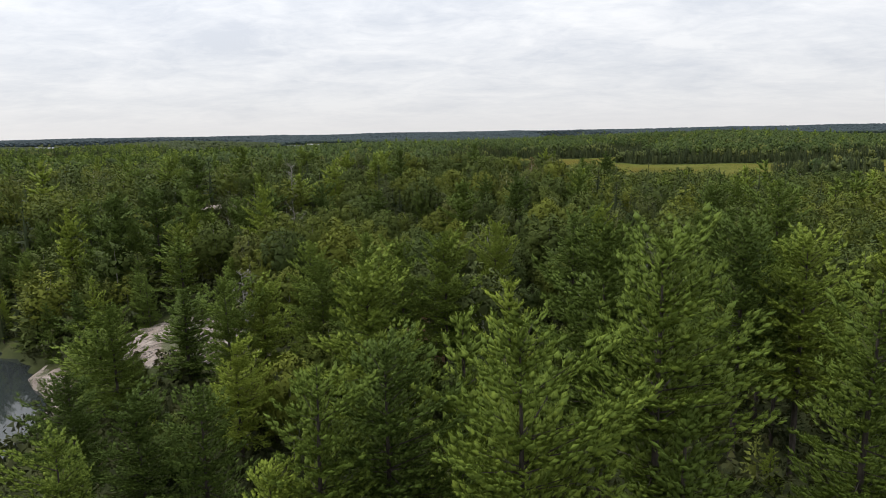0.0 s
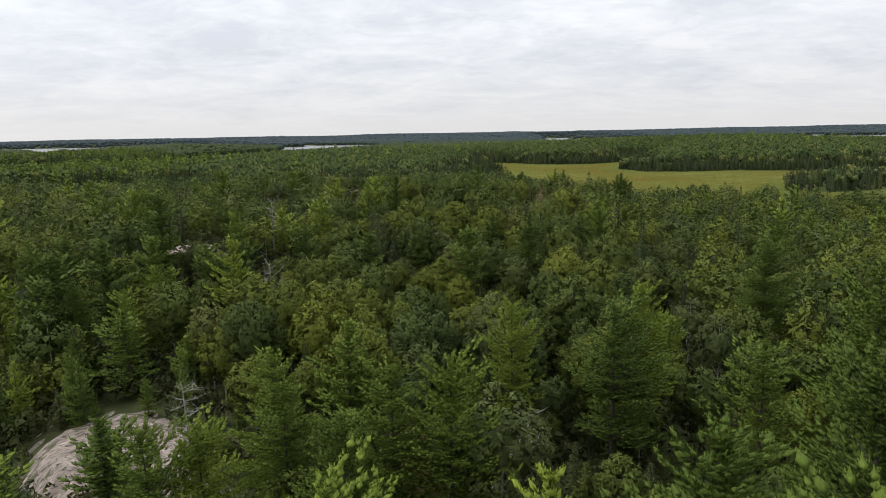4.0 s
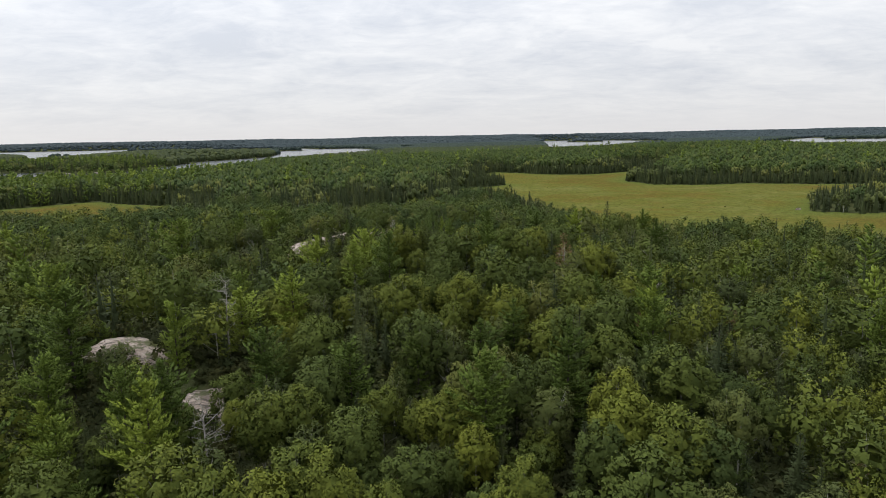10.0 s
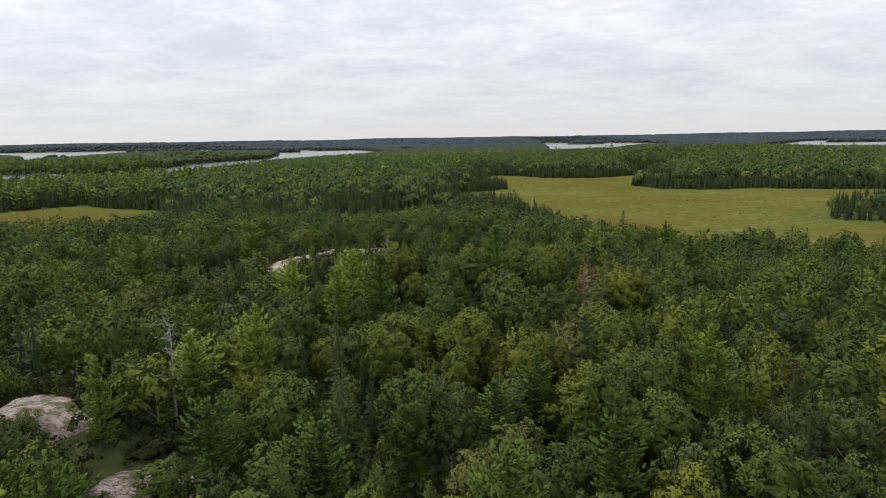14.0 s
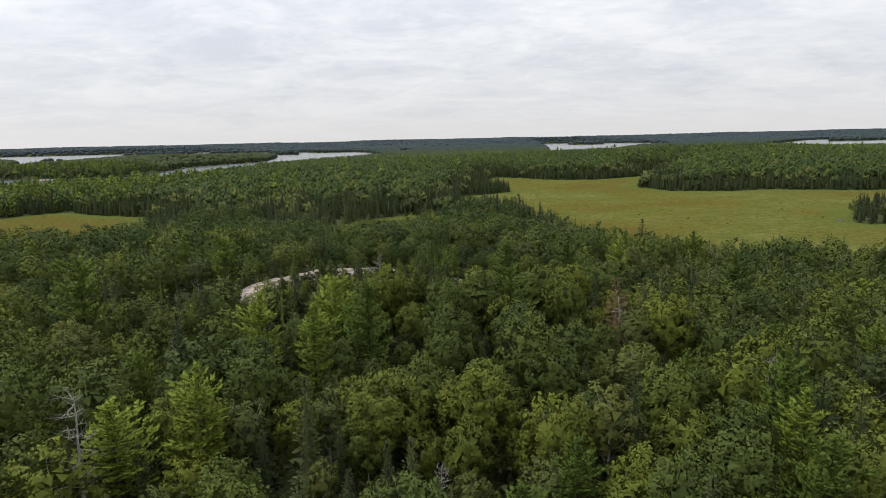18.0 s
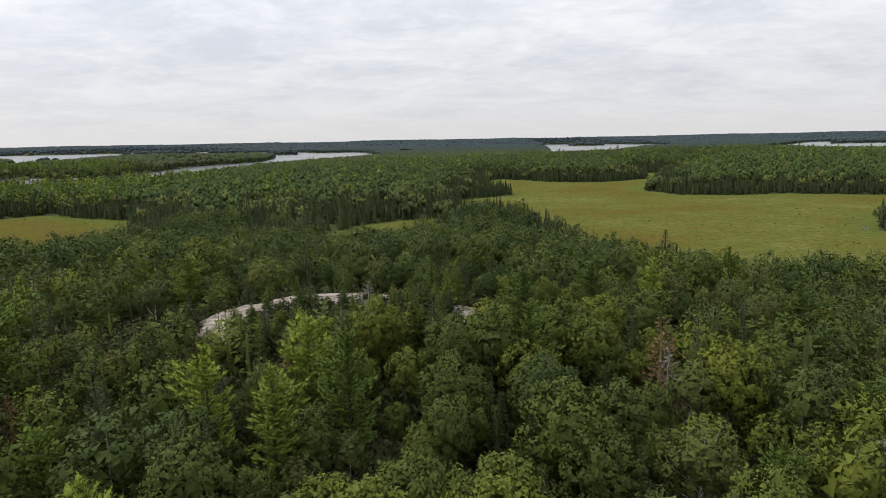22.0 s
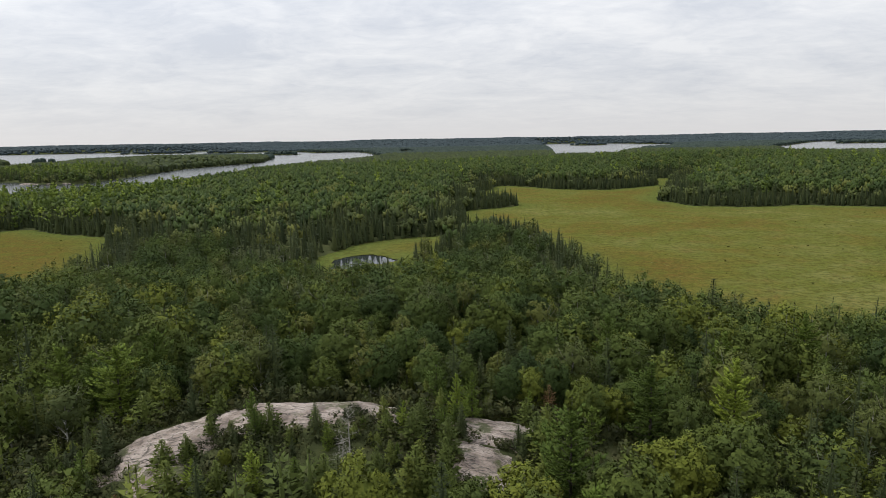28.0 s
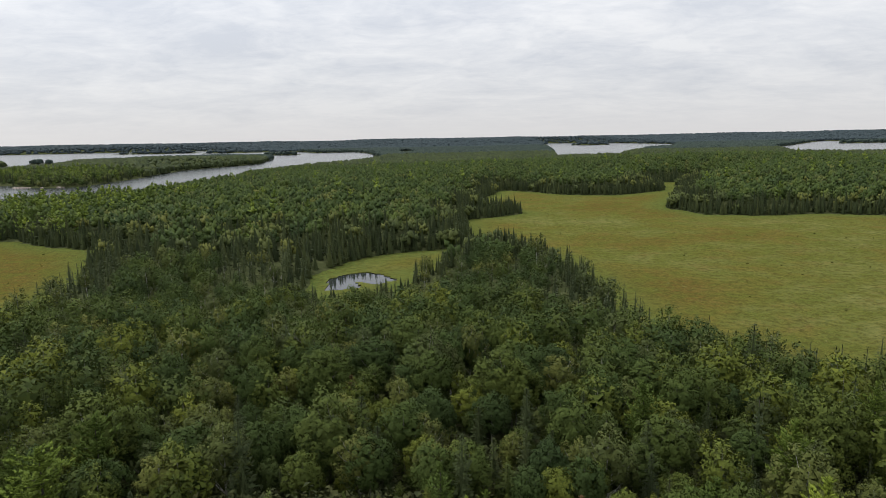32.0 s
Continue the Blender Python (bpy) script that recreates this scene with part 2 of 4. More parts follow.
def rock_material():
    """Granite: pinkish grey, streaked dark by water, with lichen and mats of moss."""
    m = Nodes("granite")
    a = m.noise(0.45, 6.0, 0.6)
    b = m.noise(4.5, 6.0, 0.7)
    c = m.noise(1.3, 5.0, 0.6, (0.4, 2.6, 1.0))
    d = m.noise(0.32, 5.0, 0.65)
    crack = m.noise(0.8, 3.0, 0.5, (0.5, 1.6, 1.0))
    col = m.ramp(a, [(0.32, (0.115, 0.088, 0.072)), (0.46, (0.225, 0.180, 0.152)), (0.64, (0.36, 0.305, 0.265))])
    col = m.mix(m.ramp(b, [(0.45, (0, 0, 0)), (0.68, (0.6, 0.6, 0.6))]), col, (0.085, 0.080, 0.070))
    col = m.mix(m.ramp(c, [(0.52, (0, 0, 0)), (0.66, (0.75, 0.75, 0.75))]), col, (0.080, 0.074, 0.055))
    col = m.mix(m.ramp(crack, [(0.470, (0, 0, 0)), (0.495, (0.9, 0.9, 0.9)), (0.505, (0.9, 0.9, 0.9)), (0.53, (0, 0, 0))]), col, (0.035, 0.032, 0.026))
    col = m.mix(m.ramp(d, [(0.55, (0, 0, 0)), (0.61, (0.9, 0.9, 0.9))]), col, (0.052, 0.060, 0.020))
    mat = m.finish(col, 0.9, 0.25)
    m.bump(m.math("ADD", b, m.math("MULTIPLY", c, 1.5)), 0.9, 0.25)
    return mat


GROUND, WATER, STILL, ROCK = ground_material(), water_material("lake_water", 0.20), water_material("still_water", 0.05), rock_material()
MEADOW_EAST, MEADOW_POND, MEADOW_WEST = meadow_material("sedge_meadow", 0.0), meadow_material("green_sedge_meadow", 0.06), meadow_material("rusty_sedge_meadow", -0.16)

# ---- the plan: meadows, lakes and land in metres ----
BIG_MEADOW = [(13, 470), (14, 580), (33, 590), (56, 604), (60, 614), (32, 640), (35, 720), (63, 814), (85, 796), (117, 750), (162, 735),
              (215, 770), (228, 784), (250, 880), (300, 890), (262, 850), (238, 780), (180, 645), (172, 628), (183, 582), (211, 573), (259, 575),
              (300, 560), (350, 545), (430, 600), (480, 640), (520, 560), (420, 430), (330, 330), (240, 265), (190, 232), (155, 235), (131, 268),
              (105, 282), (80, 286), (64, 300), (54, 328), (55, 365), (56, 387), (52, 420), (35, 455)]
GROVE = [(197, 381), (223, 367), (262, 380), (300, 425), (285, 455), (235, 432)]
POND_MEADOW = [(14, 470), (2, 465), (-27, 457), (-47, 437), (-58, 402), (-55, 374), (-40, 364), (-22, 378), (-6, 415), (10, 445)]
WEST_MEADOW = [(-330, 440), (-270, 525), (-232, 497), (-191, 479), (-166, 430), (-151, 385), (-143, 352), (-150, 322), (-200, 318), (-300, 360)]
POND = [(-50, 378), (-48, 400), (-43, 408), (-36, 411), (-28, 408), (-24, 398), (-30, 392), (-38, 396), (-38, 384)]
COVE = [(-43, 56), (-46, 64), (-52, 74), (-60, 83), (-69, 91), (-92, 100), (-160, 80), (-160, 10), (-60, 15), (-46, 42)]
WEST_LAKE = [(-1800, 760), (-900, 720), (-404, 712), (-364, 730), (-315, 772), (-300, 850), (-298, 905), (-276, 940), (-308, 1115), (-247, 1375),
             (-182, 1550), (-160, 1950), (-300, 2700), (-420, 3030), (-842, 3270), (-1190, 3800), (-1590, 4150), (-2000, 4190), (-2900, 4000), (-3200, 3000)]
PENINSULA = [(-1700, 1040), (-640, 1058), (-545, 985), (-492, 1000), (-508, 1200), (-537, 1447), (-462, 1750), (-552, 2240), (-700, 2330), (-960, 2260), (-1080, 2000), (-1000, 1800), (-840, 1450), (-860, 1310), (-1200, 1270), (-1700, 1290)]
WEST_POINT = [(-1130, 1700), (-1230, 1930), (-1900, 2550), (-2600, 2500), (-2300, 1700), (-1500, 1450)]
MID_LAKE = [(265, 1570), (420, 1665), (580, 2030), (700, 2330), (960, 2720), (1230, 3500), (1150, 4200), (975, 4700), (740, 4700), (700, 4300), (579, 3750), (430, 2600)]
EAST_LAKE = [(850, 1650), (880, 1470), (1200, 1330), (3500, 2300), (3300, 3400), (2333, 3450), (2009, 3494), (1150, 2340)]
INLET = [(-85, 2200), (-135, 2250), (-180, 2900), (-130, 2900)]
MEADOWS, LAKES, ISLANDS = [BIG_MEADOW, POND_MEADOW, WEST_MEADOW], [COVE, WEST_LAKE, MID_LAKE, EAST_LAKE, INLET, POND], [GROVE, PENINSULA, WEST_POINT]
ISLETS = [(-1235, 2080, 40, 22), (-640, 2650, 90, 25), (-500, 2950, 120, 30), (-1500, 3500, 260, 40), (-1050, 3350, 180, 40), (840, 3700, 120, 50), (1900, 2900, 200, 40), (2300, 3150, 260, 40)]
# bare granite: centre, half-lengths, turn in degrees
OUTCROPS = [(-33, 71, 10.5, 6, -36), (-22, 63, 4, 3, -30), (-45, 126, 5.5, 3.5, -15), (-30, 119, 4.5, 3.2, 10), (-20, 199.5, 13, 5.5, 5), (-34, 194, 8, 4.5, 22), (4.5, 198.5, 6, 4.2, 10), (-49, 70, 3.5, 9, 30), (-32, 187.5, 3.6, 2.0, 5), (1, 189, 4.5, 5.0, 20)]


def signed(poly, x, y):
    """Distance to a plan's outline, negative inside."""
    p = np.asarray(poly, float)
    q = np.roll(p, -1, axis=0)
    best = np.full(x.shape, 1e9)
    inside = np.zeros(x.shape, bool)
    for (ax, ay), (bx, by) in zip(p, q):
        ex, ey = bx - ax, by - ay
        t = np.clip(((x - ax) * ex + (y - ay) * ey) / (ex * ex + ey * ey), 0, 1)
        best = np.minimum(best, (x - ax - t * ex) ** 2 + (y - ay - t * ey) ** 2)
        if ey != 0:
            inside ^= ((ay > y) != (by > y)) & (x < (y - ay) / ey * ex + ax)
    return np.where(inside, -1, 1) * np.sqrt(best)


def wobble(x, y, size):
    return (np.sin(x / size + 1.3) * np.cos(y / size * 1.17 + 0.4) + 0.5 * np.sin(x / size * 2.3 - y / size * 1.9) + 0.25 * np.cos(x / size * 4.7 + y / size * 5.3 + 2)) / 1.75


def shores(x, y):
    """Distance into the land from open meadow and from open water (negative: out on it)."""
    edge = wobble(x, y, 9.0) * 2.5
    isl = np.full(x.shape, 1e9)
    for p in ISLANDS:
        isl = np.minimum(isl, signed(p, x, y))
    for cx, cy, a, b in ISLETS:
        isl = np.minimum(isl, (np.hypot((x - cx) / a, (y - cy) / b) - 1) * min(a, b))
    out = []
    for group in (MEADOWS, LAKES):
        d = np.full(x.shape, 1e9)
        for p in group:
            d = np.minimum(d, signed(p, x, y))
        out.append(np.maximum(d, -isl) + edge)
    return out


def outcrop(x, y):
    """How far inside bare rock a place is: over 0 on the rock, 1 in its middle."""
    best = np.full(x.shape, -9.0)
    for cx, cy, a, b, turn in OUTCROPS:
        c, s = math.cos(radians(turn)), math.sin(radians(turn))
        u, v = ((x - cx) * c + (y - cy) * s) / a, (-(x - cx) * s + (y - cy) * c) / b
        best = np.maximum(best, 1 - np.hypot(u, v) + 0.22 * wobble(x + cx, y, 2.3))
    return best


def bell(x, y, cx, cy, sx, sy):
    return np.exp(-((x - cx) / sx) ** 2 - ((y - cy) / sy) ** 2)


def land(x, y):
    """Height of the ground."""
    x, y = np.asarray(x, float), np.asarray(y, float)
    meadow, water = shores(x, y)
    ridge = np.interp(y, [-100, 20, 60, 100, 130, 170, 200, 235, 280, 330, 420], [4, 4, 6, 9, 12, 13, 13, 10, 7, 5, 5])
    ridge = ridge + 9.0 * bell(x, y, -16, 196, 30, 16) + 6 * bell(x, y, -45, 126, 12, 12) + 2 * bell(x, y, -30, 69, 9, 9) + 2 * bell(x, y, -21, 61, 6, 6) - 3 * bell(x, y, 45, 60, 40, 40) - 6.5 * np.clip((x - 18) / 65, 0, 1) * np.clip((y - 80) / 50, 0, 1)
    hills = 4 + 2 * wobble(x, y, 140.0) + 7.5 * bell(x, y, -105, 800, 150, 230) + 15 * bell(x, y, 410, 990, 210, 240) + 6.5 * bell(x, y, 110, 1080, 170, 220) + 7 * bell(x, y, 330, 720, 120, 110) + 13 * bell(x, y, -610, 1500, 170, 330) + 4 * bell(x, y, -1700, 2050, 350, 300)
    hills = hills + np.interp(y, [1300, 1600, 3600, 4700], [0, -1, 0, 36]) + np.interp(y, [2500, 4300], [0, 6]) * wobble(x, y, 420.0)
    blend = np.clip((y - 330) / 120, 0, 1)
    h = ridge * (1 - blend) + hills * blend + 0.5 * wobble(x, y, 11.0)
    rise = np.minimum(np.maximum(meadow, 0) * 0.20 + 0.25, np.maximum(water, 0) * np.where(y < 150, 0.6, 0.3) + 0.1)
    h = 1 / (1 / np.maximum(h, 0.05) ** 6 + 1 / rise ** 6) ** (1 / 6)
    h = np.where(meadow < 0, -0.6, h)
    return np.where(water < 0, np.maximum(-7.0, water * 1.2 - 0.5), h)


def mesh_from(name, verts, faces, materials, index=None, tint=None, smooth=False, soft=None):
    """A mesh out of arrays: faces of one length. soft: a normal for each point, so that a spray of leaves shades as one rounded mass."""
    verts, faces = np.asarray(verts, np.float32), np.asarray(faces, np.int32)
    me = bpy.data.meshes.new(name)
    n, k = faces.shape
    me.vertices.add(len(verts))
    me.vertices.foreach_set("co", verts.ravel())
    me.loops.add(n * k)
    me.loops.foreach_set("vertex_index", faces.ravel())
    me.polygons.add(n)
    me.polygons.foreach_set("loop_start", np.arange(n, dtype=np.int32) * k)
    me.polygons.foreach_set("loop_total", np.full(n, k, np.int32))
    if index is not None:
        me.polygons.foreach_set("material_index", np.asarray(index, np.int32))
    me.polygons.foreach_set("use_smooth", np.full(n, smooth))
    for m in materials:
        me.materials.append(m)
    if tint is not None:
        at = me.attributes.new("tint", "FLOAT", "POINT")
        at.data.foreach_set("value", np.asarray(tint, np.float32))
    me.update(calc_edges=True)
    if soft is not None:
        me.polygons.foreach_set("use_smooth", np.full(n, True))
        me.normals_split_custom_set_from_vertices(np.asarray(soft, np.float32))
    return me


def sheet(xs, ys, height):
    """A grid sheet: its points and quads."""
    gx, gy = np.meshgrid(xs, ys)
    v = np.stack([gx, gy, height(gx, gy)], -1).reshape(-1, 3)
    i = np.arange(len(xs) * len(ys)).reshape(len(ys), len(xs))
    return v, np.stack([i[:-1, :-1], i[:-1, 1:], i[1:, 1:], i[1:, :-1]], -1).reshape(-1, 4)


# ---- the ground, water and meadows ----
u = np.linspace(-1, 1, 221)
gxs = 60 * np.sinh(u * 5.2)
w = np.linspace(0, 1, 461)
gys = np.concatenate([np.linspace(-3000, -200, 12), -100 + 330 * np.sinh(w * 3.45)])
v, f = sheet(gxs, gys, land)
tagged(new("ground", mesh_from("ground", v, f, [GROUND], smooth=True)), "dark forest floor of moss, needles and low plants", "ground", kind="structure")

WATERS = [("water", -5500, 5500, 700, 5200, "grey rippled lake water mirroring the cloudy sky"), ("water", -165, -38, 5, 105, "dark calm water of a lake cove below granite")]
for name, x0, x1, y0, y1, label in WATERS:
    v, f = sheet(np.linspace(x0, x1, 9), np.linspace(y0, y1, 9), lambda a, b: a * 0)
    tagged(new(name, mesh_from(name, v, f, [WATER if y0 > 100 else STILL])), label, "water", kind="structure")


def meadow_sheet(name, poly, label, step, mat):
    """A wet meadow with an uneven surface, cut to its outline and run a little under the wood's edge."""
    p = np.asarray(poly)
    xs, ys = np.arange(p[:, 0].min() - 12, p[:, 0].max() + 12, step), np.arange(p[:, 1].min() - 12, p[:, 1].max() + 12, step)
    v, f = sheet(xs, ys, lambda a, b: 0.33 + 0.10 * wobble(a, b, 6.0))
    md, wd = shores(v[:, 0], v[:, 1])
    keep = (md < 6.0) & (wd > 0.3)
    f = f[keep[f].all(1)]
    used = np.unique(f)
    back = np.zeros(len(v), int)
    back[used] = np.arange(len(used))
    return tagged(new(name, mesh_from(name, v[used], back[f], [mat], tint=np.maximum(0, -md[used]), smooth=True)), label, "meadow", kind="structure")


meadow_sheet("meadow_east", BIG_MEADOW, "wide yellow-green sedge meadow with rusty patches", 3.0, MEADOW_EAST)
meadow_sheet("meadow_pond", POND_MEADOW, "bright green sedge meadow round a small pond", 1.5, MEADOW_POND)
meadow_sheet("meadow_west", WEST_MEADOW, "ochre and green sedge meadow between dark woods", 3.0, MEADOW_WEST)
v, f = sheet(np.linspace(-56, -20, 5), np.linspace(374, 416, 5), lambda a, b: a * 0 + 0.12)
tagged(new("pond", mesh_from("pond", v, f, [STILL])), "small still pond mirroring the sky in a green meadow", "pond", kind="structure")


def granite(cx, cy, a, b, turn, label):
    """A low hump of bare bedrock with ledges, sunk into the ground at its rim."""
    r = max(a, b) + 2
    n = 46
    v, f = sheet(np.linspace(cx - r, cx + r, n), np.linspace(cy - r, cy + r, n), lambda x, y: x * 0)
    x, y = v[:, 0], v[:, 1]
    c, s = math.cos(radians(turn)), math.sin(radians(turn))
    uu, vv = ((x - cx) * c + (y - cy) * s) / a, (-(x - cx) * s + (y - cy) * c) / b
    k = 1 - np.hypot(uu, vv) + 0.22 * wobble(x + cx, y, 2.3)
    lump = 0.55 * np.tanh(k * 3) + 0.18 * np.floor(3 * wobble(x, y + cx, 5.0)) * 0.5 * np.clip(k * 3, 0, 1) + 0.16 * wobble(x, y, 0.9) + 0.22 * np.abs(wobble(x, y, 2.6)) * np.clip(k * 4, 0, 1)
    v[:, 2] = land(x, y) + lump
    keep = k > -0.28
    f = f[keep[f].all(1)]
    used = np.unique(f)
    back = np.zeros(len(v), int)
    back[used] = np.arange(len(used))
    return tagged(new("rock_outcrop", mesh_from("rock_outcrop", v[used] + np.array([0, 0, 0.12]), back[f], [ROCK], smooth=True)), label, "rock", group="bare granite outcrops")


ROCK_LABELS = ["pale granite shelf sloping to the water", "small pale granite hump among pines", "lichened granite ledge between trees", "low grey granite patch among trees", "wide pale granite dome with moss mats", "mossy grey granite shelf beside shrubs", "pinkish granite ledge among young firs", "granite rim along dark water", "low pinkish granite slab half under shrubs", "lichen-green granite slope among young firs"]
for spec, label in zip(OUTCROPS, ROCK_LABELS):
    granite(*spec, label)

# ---- trees: shapes built once, then set out over the plan ----
def norm(a):
    return a / np.maximum(np.linalg.norm(a, axis=-1, keepdims=True), 1e-9)


def blades(base, way, length, width, rng, face=None):
    """Slim leaves or needle bundles: a triangle from each base along its way, flat towards its face."""
    side = norm(np.cross(way, rng.normal(size=way.shape) * (1.0 if face is None else 0.25) + (0 if face is None else face)))
    length, width = np.asarray(length)[:, None], np.asarray(width)[:, None]
    tip = base + way * length
    mid = base + way * length * 0.3
    return np.stack([mid - side * width, mid + side * width, tip], 1)


def leaves(centre, facing, size, rng):
    """Leaf sprays: uneven triangles lying across the way they face."""
    a = norm(np.cross(facing, rng.normal(size=facing.shape)))
    b = norm(np.cross(facing, a))
    size = np.asarray(size)[:, None]
    turn = rng.uniform(0, 6.3, len(centre))[:, None]
    pts = []
    for k in range(3):
        ang = turn + k * 2.1 + rng.uniform(-0.4, 0.4, (len(centre), 1))
        pts.append(centre + (a * np.cos(ang) + b * np.sin(ang)) * size * rng.uniform(0.6, 1.15, (len(centre), 1)))
    return np.stack(pts, 1)


def crown_of(tris, out, whole=0.72):
    """Triangles with the way their mass faces at each corner, wound to agree with it."""
    if out.ndim == 2:
        out = np.repeat(out[:, None, :], 3, 1)
    flat = np.cross(tris[:, 1] - tris[:, 0], tris[:, 2] - tris[:, 0])
    turn = (flat * out.mean(1)).sum(1) < 0
    tris, out = tris.copy(), out.copy()
    tris[turn], out[turn] = tris[turn][:, ::-1], out[turn][:, ::-1]
    flat = norm(np.where(turn[:, None], -flat, flat))
    return tris, norm(out * whole + flat[:, None, :] * (1 - whole))


def both_of(a, b):
    return np.concatenate([a[0], b[0]]), np.concatenate([a[1], b[1]])


OCTA = np.array([(1, 0, 0), (-1, 0, 0), (0, 1, 0), (0, -1, 0), (0, 0, 1), (0, 0, -1)], float)
OCTA_TRIS = np.array([(4, 0, 2), (4, 2, 1), (4, 1, 3), (4, 3, 0), (5, 2, 0), (5, 1, 2), (5, 3, 1), (5, 0, 3)])


def frames_of(axis):
    """Two ways square to each axis: one level, one rising."""
    a = norm(np.cross(np.array([0, 0, 1.0]) + 0 * axis, axis) + np.array([1e-6, 0, 0]))
    return a, np.cross(axis, a)


def lumps(c, axis, along, across, flat, rng, rough=0.28):
    """The dense inside of each leafy clump: small uneven closed lumps drawn out along an axis."""
    unit, faces = OCTA, OCTA_TRIS
    a, b = frames_of(axis)
    k = unit[None] * rng.uniform(1 - rough, 1 + rough, (len(c), len(unit), 1))
    along, across = np.asarray(along)[:, None, None], np.asarray(across)[:, None, None]
    way = k[..., 0:1] * along * axis[:, None] + k[..., 1:2] * across * a[:, None] + k[..., 2:3] * across * flat * b[:, None]
    pts = c[:, None] + way
    out = norm(way + np.array([0, 0, 0.12]) * along)
    return pts[:, faces].reshape(-1, 3, 3), out[:, faces].reshape(-1, 3, 3)


def stick(p, q, r0, r1, sides=5):
    """A tapered round stick: triangles from p to q."""
    p, q = np.asarray(p, float), np.asarray(q, float)
    w = norm(q - p)
    a = norm(np.cross(w, [0.31, 0.77, 0.55]))
    b = np.cross(w, a)
    ang = np.arange(sides) * 2 * math.pi / sides
    ring = np.cos(ang)[:, None] * a + np.sin(ang)[:, None] * b
    lo, hi = p + ring * r0, q + ring * r1
    lo2, hi2 = np.roll(lo, -1, 0), np.roll(hi, -1, 0)
    return np.concatenate([np.stack([lo, lo2, hi2], 1), np.stack([lo, hi2, hi], 1)])


def trunk_of(h, r, rng, lean=0.03, sides=7, steps=5):
    """A tapered trunk with slight bends; returns triangles and its axis points."""
    axis = [np.array([0, 0, -0.4])]
    off = np.zeros(2)
    for i in range(1, steps + 1):
        off = off + rng.normal(0, lean * h / steps, 2)
        axis.append(np.array([off[0], off[1], h * i / steps]))
    tris = [stick(axis[i], axis[i + 1], r * (1 - i / steps) ** 0.9 + 0.02, r * (1 - (i + 1) / steps) ** 0.9 + 0.02, sides) for i in range(steps)]
    return np.concatenate(tris), np.array(axis)


def on_axis(axis, z):
    return np.array([np.interp(z, axis[:, 2], axis[:, 0]), np.interp(z, axis[:, 2], axis[:, 1]), z])


def core(centre, half, squash, rng, fine=False):
    """The dense inner mass of a crown: a rough closed lump."""
    bm = bmesh.new()
    bmesh.ops.create_icosphere(bm, subdivisions=2 if fine else 1, radius=1.0)
    pts = np.array([v.co[:] for v in bm.verts])
    pts *= (1 + rng.uniform(-0.42, 0.2, len(pts)))[:, None]
    pts = pts * np.array([half, half, squash]) + centre
    tris = np.array([[v.index for v in f.verts] for f in bm.faces])
    bm.free()
    return pts[tris]


